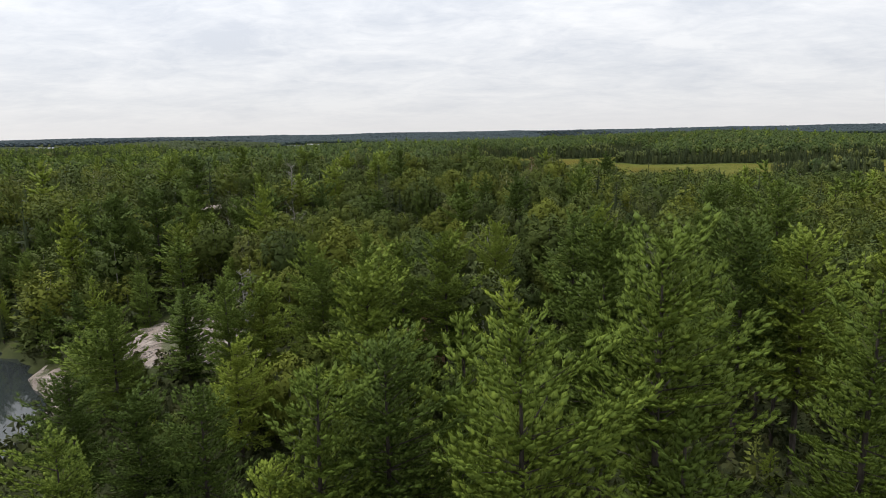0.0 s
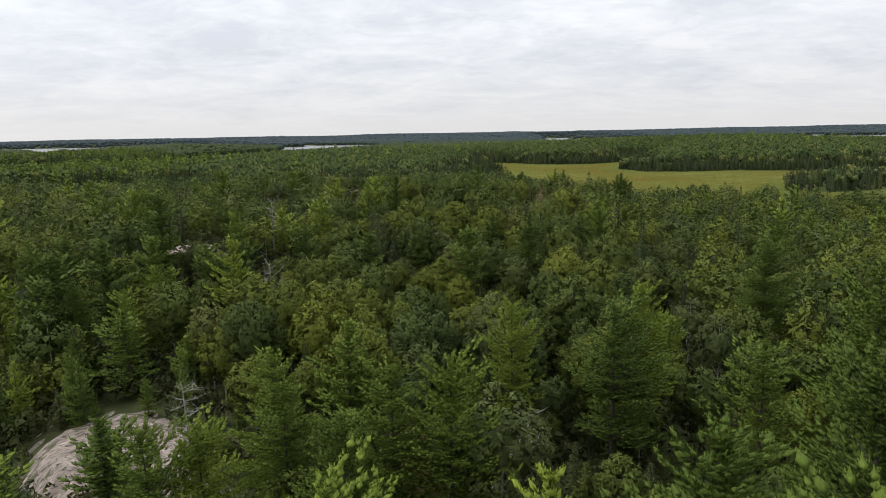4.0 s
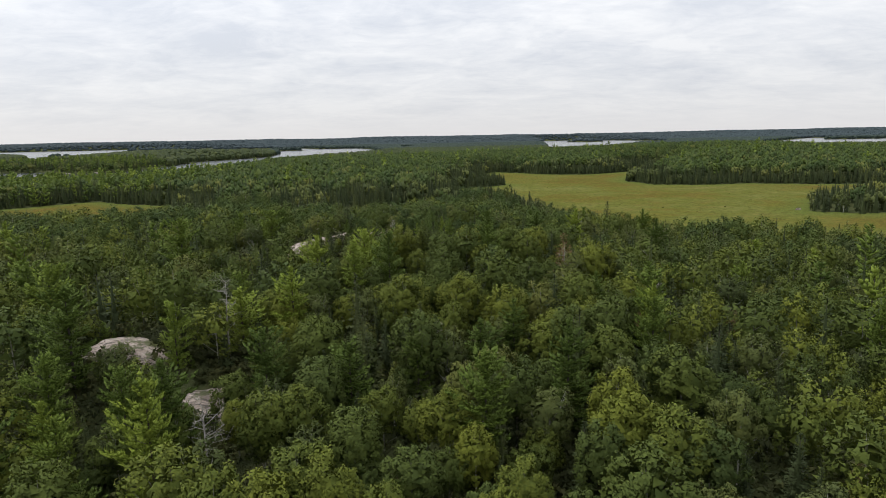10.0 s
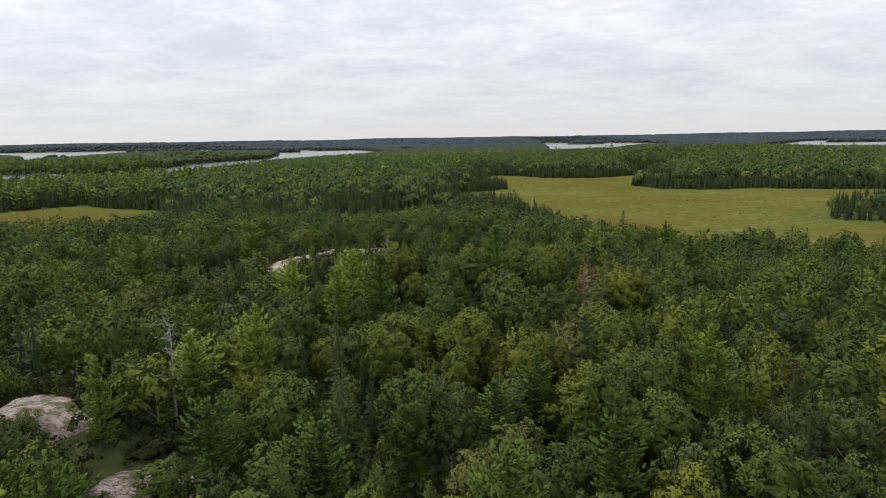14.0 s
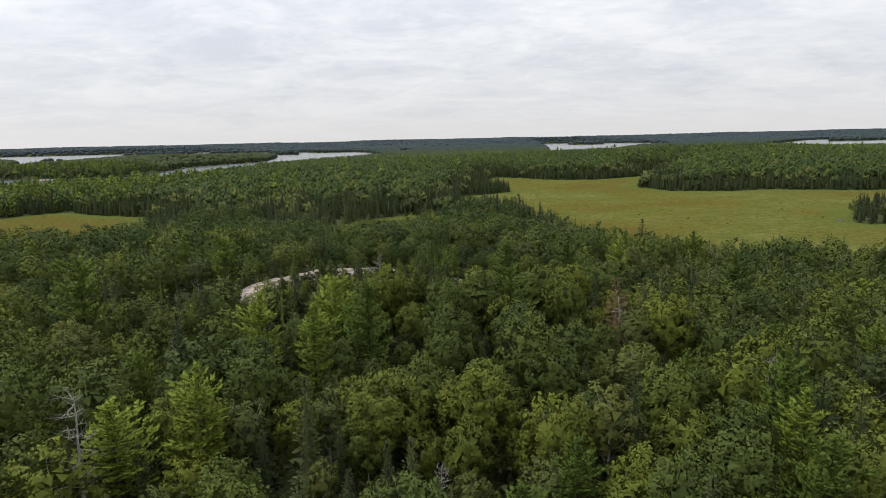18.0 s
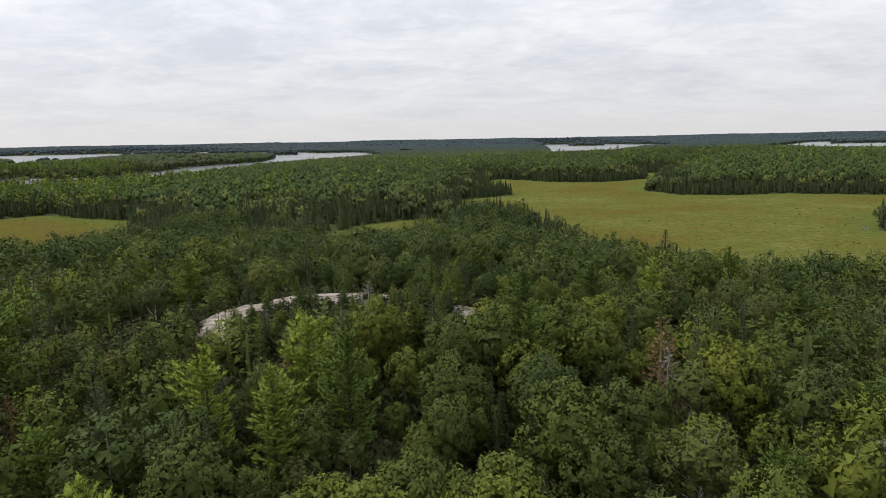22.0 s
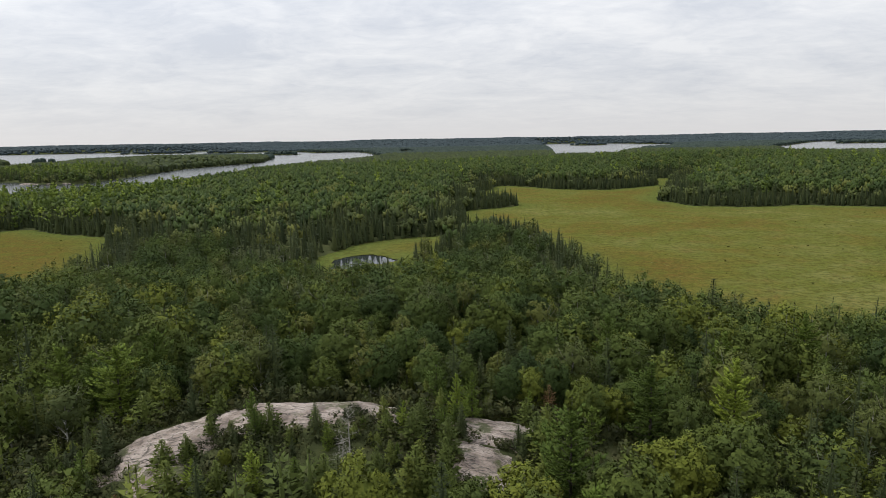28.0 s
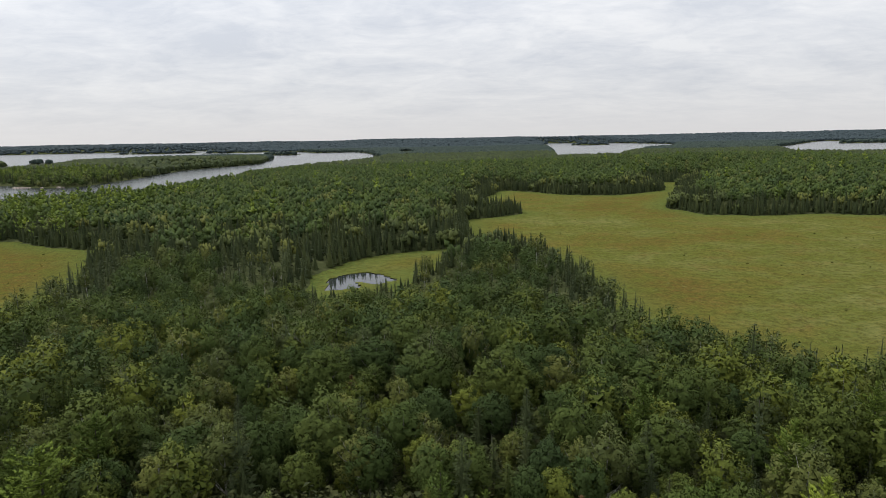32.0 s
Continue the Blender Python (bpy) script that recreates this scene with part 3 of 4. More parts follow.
def pine_shape(seed, h, r, whorls, limbs, pads, bare=0.2, size=1.0, needles=10, slim=0.12, spray=1.0, peak=0.62):
    """A white pine: tiers of long limbs, each a flat plume of dense needle pads that sweeps up at its tip."""
    rng = np.random.default_rng(seed)
    wood, axis = trunk_of(h * 0.985, h * 0.010 + 0.05, rng, 0.012)
    arms, pc, pa, ps, pf = [], [], [], [], []
    lop = rng.uniform(0, 6.3)
    up = np.array([0, 0, 1.0])
    for i in range(whorls):
        s = min(1.0, max(0.0, (i + rng.uniform(-0.25, 0.25)) / (whorls - 1)))
        z = h * (bare + (0.955 - bare) * s)
        prof = (1 - s) ** peak * (0.62 + 0.38 * min(1, s * 2.6)) + 0.10
        tier = rng.uniform(0.78, 1.16)
        for j in range(limbs if s < 0.75 else max(3, limbs - 2)):
            if rng.random() < 0.10:
                continue
            az = (j + i * 0.38) * 6.283 / limbs + rng.uniform(-0.45, 0.45)
            L = r * prof * tier * rng.uniform(0.66, 1.16) * (1 + 0.2 * math.cos(az - lop))
            rise = 0.02 + 0.95 * s ** 1.5 + rng.uniform(-0.08, 0.14)
            out = np.array([math.cos(az), math.sin(az), 0.0])
            side = np.array([-out[1], out[0], 0.0])
            root = on_axis(axis, min(h * 0.97, z + rng.uniform(-0.02, 0.02) * h))
            if L > 0.8:
                arms.append(stick(root, root + out * L * 0.6 + up * rise * L * 0.6, 0.02 + 0.007 * L, 0.012, 3))
            n = max(2, int(pads * (L / r) ** 1.25 + 1.0))
            t = (np.arange(n) + rng.uniform(0.2, 0.9, n)) / n
            t = 0.12 + 0.90 * t ** 0.9
            wide = (0.12 + 0.25 * L) * np.sin(np.clip(t, 0.1, 1.0) * 2.6) ** 0.8
            off = wide * rng.uniform(-1, 1, n)
            p = root + out * (t * L * (1 - 0.25 * np.abs(off) / max(L, 0.5)))[:, None] + side * off[:, None]
            p[:, 2] += rise * L * t + 0.30 * L * np.maximum(0, t - 0.4) ** 1.6 - 0.10 * L * np.minimum(t, 0.4) + rng.normal(0, 0.05 + 0.015 * L, n)
            pc.append(p)
            pa.append(norm(out * 0.85 + side * (off / max(0.3, L) * 1.5)[:, None] + up * (0.30 + 0.55 * s + 0.25 * t)[:, None] + rng.normal(0, 0.16, (n, 3))))
            ps.append(size * rng.uniform(0.75, 1.25, n) * (0.72 + 0.28 * min(1, L / (0.5 * r))))
            pf.append(np.repeat(out[None], n, 0))
    # the leader and short shoots close round the trunk
    n = whorls * (14 if needles > 6 else 1)
    z = h * (bare + (0.985 - bare) * rng.uniform(0, 1, n) ** 0.8)
    az = rng.uniform(0, 6.283, n)
    d = np.stack([np.cos(az), np.sin(az), 0 * az], -1)
    stem = np.stack([np.interp(z, axis[:, 2], axis[:, 0]), np.interp(z, axis[:, 2], axis[:, 1]), z], -1)
    pc.append(stem + d * (rng.uniform(0.06, 0.34, n) * r * (1.04 - z / h) + 0.05)[:, None])
    pa.append(norm(d * 0.6 + up))
    ps.append(size * rng.uniform(0.6, 1.0, n))
    pf.append(d)
    pc, pa, ps, pf = np.concatenate(pc), np.concatenate(pa), np.concatenate(ps), np.concatenate(pf)
    # each pad: a dense uneven lump, covered in short sprays that take its shading and bristle outwards and up
    body = lumps(pc, pa, 0.44 * ps, 0.28 * ps, 0.55, rng, 0.38)
    f = np.repeat(pf, len(OCTA_TRIS), 0)[:, None, :]
    crown = crown_of(body[0], norm(body[1] * 0.8 + f * 0.15 + np.array([0, 0, 0.10])), 0.9)
    c, ax, sz = np.repeat(pc, needles, 0), np.repeat(pa, needles, 0), np.repeat(ps, needles)[:, None]
    a, b = frames_of(ax)
    e = norm(rng.normal(0, 1, c.shape) + np.array([0.45, 0.0, 0.55]))
    root = c + sz * rng.uniform(0.7, 1.0, sz.shape) * (ax * e[:, 0:1] * 0.44 + a * e[:, 1:2] * 0.28 + b * e[:, 2:3] * 0.154)
    out = norm(ax * e[:, 0:1] / 0.44 + a * e[:, 1:2] / 0.28 + b * e[:, 2:3] / 0.154)
    way = norm(out * 0.35 + ax * 0.75 + np.array([0, 0, 0.35]) + rng.normal(0, 0.22, c.shape))
    length = rng.uniform(0.16, 0.34, len(c)) * spray * (0.5 + 0.5 * sz[:, 0])
    face = norm(out * 0.8 + np.repeat(pf, needles, 0) * 0.15 + np.array([0, 0, 0.14]))
    return wood, np.concatenate(arms), both_of(crown, crown_of(blades(root, way, length, length * slim, rng, face), face, 0.88))


def spire(h, r, low, rng, sides=5):
    """The dense inside of a spruce: a rough cone."""
    ang = np.arange(sides) * 6.283 / sides
    ring = np.stack([np.cos(ang), np.sin(ang), 0 * ang], -1) * (r * rng.uniform(0.75, 1.2, sides))[:, None] + np.array([0, 0, low])
    tip = np.array([0, 0, h])
    tris = np.stack([ring, np.roll(ring, -1, 0), np.broadcast_to(tip, ring.shape)], 1)
    return crown_of(tris, norm(tris.mean(1) * np.array([1, 1, 0]) + np.array([0, 0, 0.2])))


def dome(h, r, rng, sides=5):
    """A far clump of wood: a rough closed hump."""
    ang = np.arange(sides) * 6.283 / sides + rng.uniform(0, 1)
    way = np.stack([np.cos(ang), np.sin(ang), 0 * ang], -1)
    low = way * (r * rng.uniform(0.8, 1.2, sides))[:, None]
    high = np.roll(way, 0, 0) * (r * rng.uniform(0.55, 0.9, sides))[:, None] + np.array([0, 0, 1]) * (h * rng.uniform(0.5, 0.8, sides))[:, None]
    tip = np.array([rng.normal(0, 0.1 * r), rng.normal(0, 0.1 * r), h])
    lo2, hi2 = np.roll(low, -1, 0), np.roll(high, -1, 0)
    tris = np.concatenate([np.stack([low, lo2, hi2], 1), np.stack([low, hi2, high], 1), np.stack([high, hi2, np.broadcast_to(tip, high.shape)], 1)])
    return crown_of(tris, norm(tris.mean(1) - np.array([0, 0, h * 0.3])))


def spruce_shape(seed, h, r, layers, limbs, per, droop=0.25, bare=0.08, size=1.0, ragged=0.2, inner=0.5):
    """A spruce or fir: a narrow spire of short drooping boughs."""
    rng = np.random.default_rng(seed)
    wood, axis = trunk_of(h, h * 0.011 + 0.03, rng, 0.008, 5, 3)
    base, way, length = [], [], []
    for i in range(layers):
        s = i / (layers - 1)
        z = h * (bare + (0.99 - bare) * s)
        L = r * ((1 - s) ** 0.72 * (0.75 + 0.25 * min(1, s * 6)) + 0.07) * rng.uniform(1 - ragged, 1 + ragged)
        for j in range(limbs):
            az = (j + 0.4 * i) * 6.283 / limbs + rng.uniform(-0.4, 0.4)
            Lj = L * rng.uniform(0.65, 1.2)
            out = np.array([math.cos(az), math.sin(az), -droop + 0.5 * s])
            n = per
            t = np.linspace(0.25, 0.9, n) if n > 1 else np.array([0.3])
            p = on_axis(axis, z) + out * (Lj * t)[:, None] + rng.normal(0, 0.05, (n, 3))
            base.append(p)
            way.append(norm(out + rng.normal(0, 0.28, (n, 3)) + np.array([0, 0, 0.15])))
            length.append(np.full(n, max(0.25, Lj * (0.62 if n > 1 else 0.95))) * rng.uniform(0.7, 1.2, n) * size)
    base, way, length = np.concatenate(base), np.concatenate(way), np.concatenate(length)
    mid = np.stack([np.interp(base[:, 2], axis[:, 2], axis[:, 0]), np.interp(base[:, 2], axis[:, 2], axis[:, 1]), base[:, 2] - 0.5], -1)
    face = norm(base - mid + rng.normal(0, 0.15, base.shape))
    top = crown_of(blades(base, way, length, length * 0.27, rng, face), face)
    top = both_of(top, spire(h * 0.97, r * inner, h * bare, rng))
    spike = stick((axis[-1][0], axis[-1][1], h * 0.93), (axis[-1][0], axis[-1][1], h * 1.02), 0.09 * size, 0.01, 3)
    return wood, None, both_of(top, crown_of(spike, norm(spike.mean(1) - on_axis(axis, h) * np.array([1, 1, 0.97]))))


def broad_shape(seed, h, r, clumps, per, leaf, bare=0.26, limbs=7, steps=4, big=0.34, deep=0.5, within=10):
    """An aspen, birch or maple: rising limbs that carry leafy clumps, close-set above and open to the shade below."""
    rng = np.random.default_rng(seed)
    wood, axis = trunk_of(h * 0.85, h * 0.009 + 0.03, rng, 0.03, 5 if steps > 2 else 3, steps)
    mid = h * (bare + (1 - bare) * 0.50)
    half = h * (1 - bare) * 0.50
    # even spread over the crown's dome, uneven in reach
    i = np.arange(clumps) + 0.5
    zz = 1 - 1.62 * i / clumps
    az = i * 2.39996 + rng.normal(0, 0.35, clumps)
    zz = np.clip(zz + rng.normal(0, 0.10, clumps), -0.8, 0.99)
    flatr = np.sqrt(1 - zz ** 2)
    d = np.stack([np.cos(az) * flatr, np.sin(az) * flatr, zz], -1)
    lobe = 1 + 0.12 * np.sin(az * 2 + seed) + 0.11 * np.sin(az * 3 + 2 * zz + seed * 1.7)
    rad = rng.uniform(deep, 0.88, clumps) * lobe
    c = d * np.stack([rad * r, rad * r, np.minimum(rad, 0.92) * half], -1) + on_axis(axis, mid)
    cs = r * big * rng.uniform(0.65, 1.3, clumps)
    low = on_axis(axis, mid - half * 0.75)
    grow = norm(norm(c - low) + np.array([0, 0, 0.35]) + rng.normal(0, 0.18, c.shape))
    arms = []
    for i in rng.choice(clumps, min(limbs, clumps), replace=False):
        z0 = max(h * bare * 0.75, c[i, 2] - h * 0.24)
        root, tip = on_axis(axis, min(z0, h * 0.75)), c[i] + grow[i] * cs[i] * 0.7
        bend = root * 0.45 + tip * 0.55 + (tip - root) * np.array([0.12, 0.12, -0.06])
        arms += [stick(root, bend, 0.018 + 0.0028 * h, 0.014 + 0.001 * h, 3), stick(bend, tip, 0.014 + 0.001 * h, 0.008, 3)]
    if within:
        # large sprays close the inside of each clump, and of the crown
        k = np.repeat(np.arange(clumps), within)
        e = norm(rng.normal(size=(len(k), 3)) + d[k] * 0.5 + np.array([0, 0, 0.3]))
        p = c[k] + e * (cs[k] * rng.uniform(0.35, 0.8, len(k)))[:, None]
        crown = crown_of(leaves(p, norm(e + rng.normal(0, 0.45, e.shape)), cs[k] * rng.uniform(0.28, 0.5, len(k)), rng), norm(0.6 * e + 1.0 * d[k]), 0.85)
        e = norm(rng.normal(size=(clumps * 2, 3)) + np.array([0, 0, 0.3]))
        p = on_axis(axis, mid) + e * np.array([r, r, half]) * rng.uniform(0.35, 0.58, (len(e), 1))
        crown = both_of(crown, crown_of(leaves(p, norm(e + rng.normal(0, 0.3, e.shape)), r * rng.uniform(0.13, 0.26, len(e)), rng), e, 0.6))
    else:
        inner = both_of(lumps(c, grow, cs * 1.12, cs * 0.80, 1.0, rng), lumps(on_axis(axis, mid)[None], np.array([[0, 0, 1.0]]), [half * 0.66], [r * 0.62], 1.0, rng))
        ball = norm((inner[0] - on_axis(axis, mid - half * 0.1)) / np.array([r, r, half]))
        crown = crown_of(inner[0], inner[1] * 0.85 + ball * 0.3, 0.85)
    m = clumps * per
    e = norm(rng.normal(size=(m, 3)) + np.repeat(d, per, 0) * 0.5 + np.repeat(grow, per, 0) * 0.35 + np.array([0, 0, 0.15]))
    ax, s1 = np.repeat(grow, per, 0), np.repeat(cs, per)[:, None]
    p = np.repeat(c, per, 0) + s1 * rng.uniform(0.82, 1.22, (m, 1)) * (e * 0.86 + ax * (e * ax).sum(1)[:, None] * 0.3)
    face = norm(e + rng.normal(0, 0.55, e.shape) + np.array([0, 0, 0.15]))
    spray = crown_of(leaves(p, face, leaf * rng.uniform(0.55, 1.3, m), rng), norm(0.6 * e + 1.0 * np.repeat(d, per, 0)), 0.84)
    return wood, np.concatenate(arms) if arms else None, both_of(crown, spray)


def snag_shape(seed, h, boughs, spread):
    """A dead tree: a bare leaning trunk with broken forking boughs."""
    rng = np.random.default_rng(seed)
    trunk, axis = trunk_of(h, h * 0.010 + 0.04, rng, 0.03, 6, 5)
    arms = []
    for i in range(boughs):
        z = h * rng.uniform(0.30, 0.97)
        az = rng.uniform(0, 6.3)
        L = spread * rng.uniform(0.35, 1.0) * (1.25 - 0.75 * z / h)
        root = on_axis(axis, z)
        end = root + np.array([math.cos(az) * L, math.sin(az) * L, L * rng.uniform(-0.1, 0.8)])
        arms.append(stick(root, end, 0.035, 0.010, 4))
        for k in range(7):
            p = root + (end - root) * rng.uniform(0.35, 0.95)
            arms.append(stick(p, p + rng.normal(0, 0.32 * L, 3) + np.array([0, 0, 0.15 * L]), 0.014, 0.005, 3))
    return trunk, np.concatenate(arms), None


def tri_mesh(name, tris, mat, out=None):
    return mesh_from(name, tris.reshape(-1, 3), np.arange(len(tris) * 3).reshape(-1, 3), [mat], soft=None if out is None else out.reshape(-1, 3))


def single_tree(name, label, category, group, parts):
    """A tree of its own, to be copied: an Empty with its trunk, limbs and crown."""
    top = tagged(new(name), label, category, group)
    for pname, me in parts:
        ob = new(pname, me)
        ob.parent = top
        if pname != "trunk":
            tagged(ob, kind="stuff")
    return top


KINDS = {}


def kind(key, name, label, category, tone, wood, shapes):
    meshes = []
    for trunk, limbs, crown in shapes:
        parts = [("trunk", tri_mesh(name + "_trunk", trunk, BARK[wood]))]
        if limbs is not None:
            parts.append(("branchwork", tri_mesh(name + "_limbs", limbs, BARK[wood])))
        if crown is not None:
            parts.append(("crown", tri_mesh(name + "_crown", crown[0], LEAF[tone], crown[1])))
        meshes.append(parts)
    KINDS[key] = (name, label, category, meshes)


kind("pine_near", "white_pine", "tall white pine with layered plumes of soft green needles", "pine tree", "pine", "pine", [pine_shape(s, 20, 5.0, 12, 9, 48, b, 0.60, 16, 0.12, 1.0, k) for s, k, b in ((1, 0.50, 0.36), (2, 0.42, 0.34), (3, 0.62, 0.20), (4, 0.46, 0.22), (5, 0.54, 0.32))])
kind("pine", "white_pine", "white pine standing above the mixed wood", "pine tree", "pine", "pine", [pine_shape(s, 16, 4.3, 11, 7, 24, 0.10, 0.88, 12, 0.16, 1.2, k) for s, k in ((11, 0.52), (12, 0.66), (13, 0.44))])
kind("young_pine", "young_pine", "young pine with bright upright shoots", "pine tree", "pine", "pine", [pine_shape(s, 9, 2.5, 11, 6, 22, 0.04, 0.52, 13, 0.14, 0.85, 0.8) for s in (21, 22, 23)])
kind("aspen", "aspen", "aspen with a dense rounded green crown", "tree", "aspen", "aspen", [broad_shape(s, 12, 3.8, 84, 44, 0.18, 0.14, 6, big=0.20, deep=0.70, within=14) for s in (31, 32, 33, 34, 35)])
kind("hardwood", "maple", "maple with a dense dark green rounded crown", "tree", "hardwood", "aspen", [broad_shape(s, 12, 3.8, 84, 44, 0.18, 0.14, 8, big=0.20, deep=0.68, within=14) for s in (36, 37, 38, 39)])
kind("birch", "birch", "birch with an open light green crown and white limbs", "tree", "birch", "birch", [broad_shape(s, 11.5, 3.3, 60, 42, 0.165, 0.22, 16, big=0.19, deep=0.66, within=11) for s in (41, 42, 43)])
kind("spruce", "black_spruce", "narrow dark black spruce", "spruce tree", "spruce", "spruce", [spruce_shape(s, 11, 1.35, 30, 8, 4) for s in (51, 52, 53)])
kind("fir", "balsam_fir", "young balsam fir with a pointed top", "fir tree", "fir", "spruce", [spruce_shape(s, 6.5, 1.45, 24, 9, 4, 0.05) for s in (61, 62)])
kind("brown", "dying_fir", "dying fir with rust-brown needles", "fir tree", "brown", "spruce", [spruce_shape(s, 7, 1.1, 20, 7, 3, 0.2, 0.2, 1.0, 0.5, 0.2) for s in (71,)])
kind("juniper", "juniper", "low spreading mat of green juniper on granite", "shrub", "shrub", "spruce", [broad_shape(s, 0.75, 1.15, 34, 30, 0.085, 0.02, 3, big=0.26, deep=0.55, within=8) for s in (91, 92)])
kind("snag", "dead_tree", "bare grey dead tree with broken boughs", "dead tree", None, "dead", [snag_shape(s, 9, 26, 2.5) for s in (81, 82, 83)])


def light(shape):
    """Trunk and limbs as one, and the crown: for the joined woods."""
    trunk, limbs, crown = shape
    return (trunk if limbs is None else np.concatenate([trunk, limbs])), crown


def crown_only(shape):
    return None, shape[2]


def far_templates():
    """Lighter shapes of the same trees for the joined woods."""
    return {
        "mid": {
            "pine": [light(pine_shape(s, 16, 4.3, 9, 5, 6, 0.12, 1.9, 5, 0.2, 1.6)) for s in (101, 102)],
            "aspen": [light(broad_shape(s, 12, 3.8, 38, 18, 0.235, 0.12, 1, 2, big=0.26, deep=0.70, within=8)) for s in (111, 112, 113)],
            "hardwood": [light(broad_shape(s, 12, 3.8, 38, 18, 0.235, 0.12, 1, 2, big=0.26, deep=0.70, within=8)) for s in (116, 117, 118)],
            "birch": [light(broad_shape(s, 11.5, 3.4, 32, 17, 0.225, 0.16, 4, 2, big=0.26, deep=0.70, within=8)) for s in (121, 122)],
            "spruce": [light(spruce_shape(s, 11, 1.4, 19, 6, 1, 0.2, 0.06, 1.15, 0.25, 0.42)) for s in (131, 132)],
            "fir": [light(spruce_shape(s, 6.5, 1.45, 15, 7, 1, 0.05, 0.06, 1.1, 0.25, 0.25)) for s in (141,)],
            "brown": [light(spruce_shape(s, 7, 1.1, 9, 4, 1, 0.2, 0.2)) for s in (151,)],
            "shrub": [crown_only(broad_shape(s, 1.3, 0.9, 5, 6, 0.16, 0.05, 1, 2, big=0.36, within=2)) for s in (161, 162, 163)],
        },
        "far": {
            "aspen": [crown_only(broad_shape(s, 10.0, 3.9, 10, 3, 0.75, 0.06, 1, 2, big=0.42, deep=0.6, within=0)) for s in (211, 212, 213)],
            "birch": [crown_only(broad_shape(s, 9.5, 3.7, 10, 3, 0.72, 0.06, 1, 2, big=0.42, deep=0.6, within=0)) for s in (221, 222)],
            "spruce": [crown_only(spruce_shape(s, 11.0, 2.1, 9, 5, 1, 0.25, 0.02, 1.1, 0.35, 0.72)) for s in (231, 232)],
            "pine": [crown_only(pine_shape(s, 14, 3.6, 5, 4, 1, 0.15, 3.2, 1, 0.3, 2.0)) for s in (241,)],
        },
        "distant": [(None, dome(12.0, 6.5, np.random.default_rng(s))) for s in (311, 312, 313, 314)],
        "sedge": [(None, (crown_of(*tuft(np.random.default_rng(s)))[0], np.tile(np.array([0, 0, 1.0]), (5, 3, 1)))) for s in (401, 402, 403)],
    }


def tuft(rng):
    """A low tussock of sedge."""
    n = 5
    way = norm(rng.normal(0, 1, (n, 3)) * np.array([1, 1, 0.15]) + np.array([0, 0, 0.15]))
    return blades(np.zeros((n, 3)) + rng.normal(0, 0.3, (n, 3)) * np.array([1, 1, 0]), way, np.full(n, 0.9), np.full(n, 0.3), rng), np.tile(np.array([0, 0, 1.0]), (n, 1))


# ---- where the trees stand ----
PLAN = np.random.default_rng(7)


def scatter(x0, x1, y0, y1, step):
    """Places on an uneven grid."""
    xs, ys = np.meshgrid(np.arange(x0, x1, step), np.arange(y0, y1, step))
    n = xs.size
    return xs.ravel() + PLAN.uniform(-0.45, 0.45, n) * step, ys.ravel() + PLAN.uniform(-0.45, 0.45, n) * step


def in_sight(x, y, margin=25.0):
    """A wedge of land either side of the line of flight."""
    return np.abs(x) < 0.76 * np.maximum(y, 0) + margin


def wood_kind(x, y, md, wd):
    """Which tree grows at each place: pines by the cove, spruce along the meadows, mixed wood on the ridge, broadleaf beyond."""
    n = len(x)
    k = PLAN.random(n)
    zone = wobble(x, y, 23.0) + 0.6 * wobble(x, y, 60.0)
    out = np.full(n, "aspen", dtype="<U12")
    out[k < 0.16 + 0.10 * zone] = "birch"
    mixed = (y > 80) & (y < 235)
    out[mixed & (k > 0.66 - 0.16 * zone)] = "fir"
    out[mixed & (k > 0.80 - 0.10 * zone)] = "spruce"
    out[mixed & (k > 0.955)] = "pine"
    out[(y > 90) & (y < 320) & (k > 0.405) & (k < 0.418)] = "brown"
    out[~mixed & (k > 0.93)] = "spruce"
    out[(y > 400) & (k > 0.85)] = "spruce"
    out[(y > 400) & (k > 0.83) & (k < 0.85)] = "pine"
    belt = np.where(y > 300, 26, 16) * (1 + 0.5 * wobble(x, y, 30.0))
    out[(md < belt) & (k > 0.12)] = "spruce"
    north = (y > 470) & (x < 30) & (x > -190) & (y < 620)
    out[north & (k > 0.35) & (y < 520 + 0.25 * (x + 60))] = "spruce"
    out[(y > 500) & (wd < 22) & (k > 0.45)] = "spruce"
    out[(y > 960) & (x < -330) & (k > 0.30) & (k < 0.62)] = "spruce"
    out[(y > 960) & (x < -330) & (k >= 0.62) & (k < 0.80)] = "pine"
    out[(x < -215) & (x > -420) & (y > 480) & (y < 720) & (k > 0.72)] = "pine"
    knoll = np.hypot((x + 15) / 38, (y - 192) / 14) < 1
    out[((outcrop(x, y) > -0.75) & (y > 100)) | knoll] = "fir"
    out[(x > -152) & (x < -52) & (y > 384 + 0.12 * (x + 150)) & (y < 448 + 0.25 * (x + 150)) & (k > 0.08)] = "spruce"
    stand = (y > 203) & (y < 328) & (np.abs(x) < 255) & (out == "aspen")
    out[stand & (PLAN.random(n) < 0.55 + 0.25 * zone)] = "hardwood"
    cove = (y < 78 + 8 * zone) | ((x < -28) & (y < 112))
    out[cove] = "fir"
    out[cove & (k > 0.45)] = "aspen"
    out[cove & (k > 0.62)] = "pine"
    out[cove & (k < 0.10)] = "spruce"
    return out

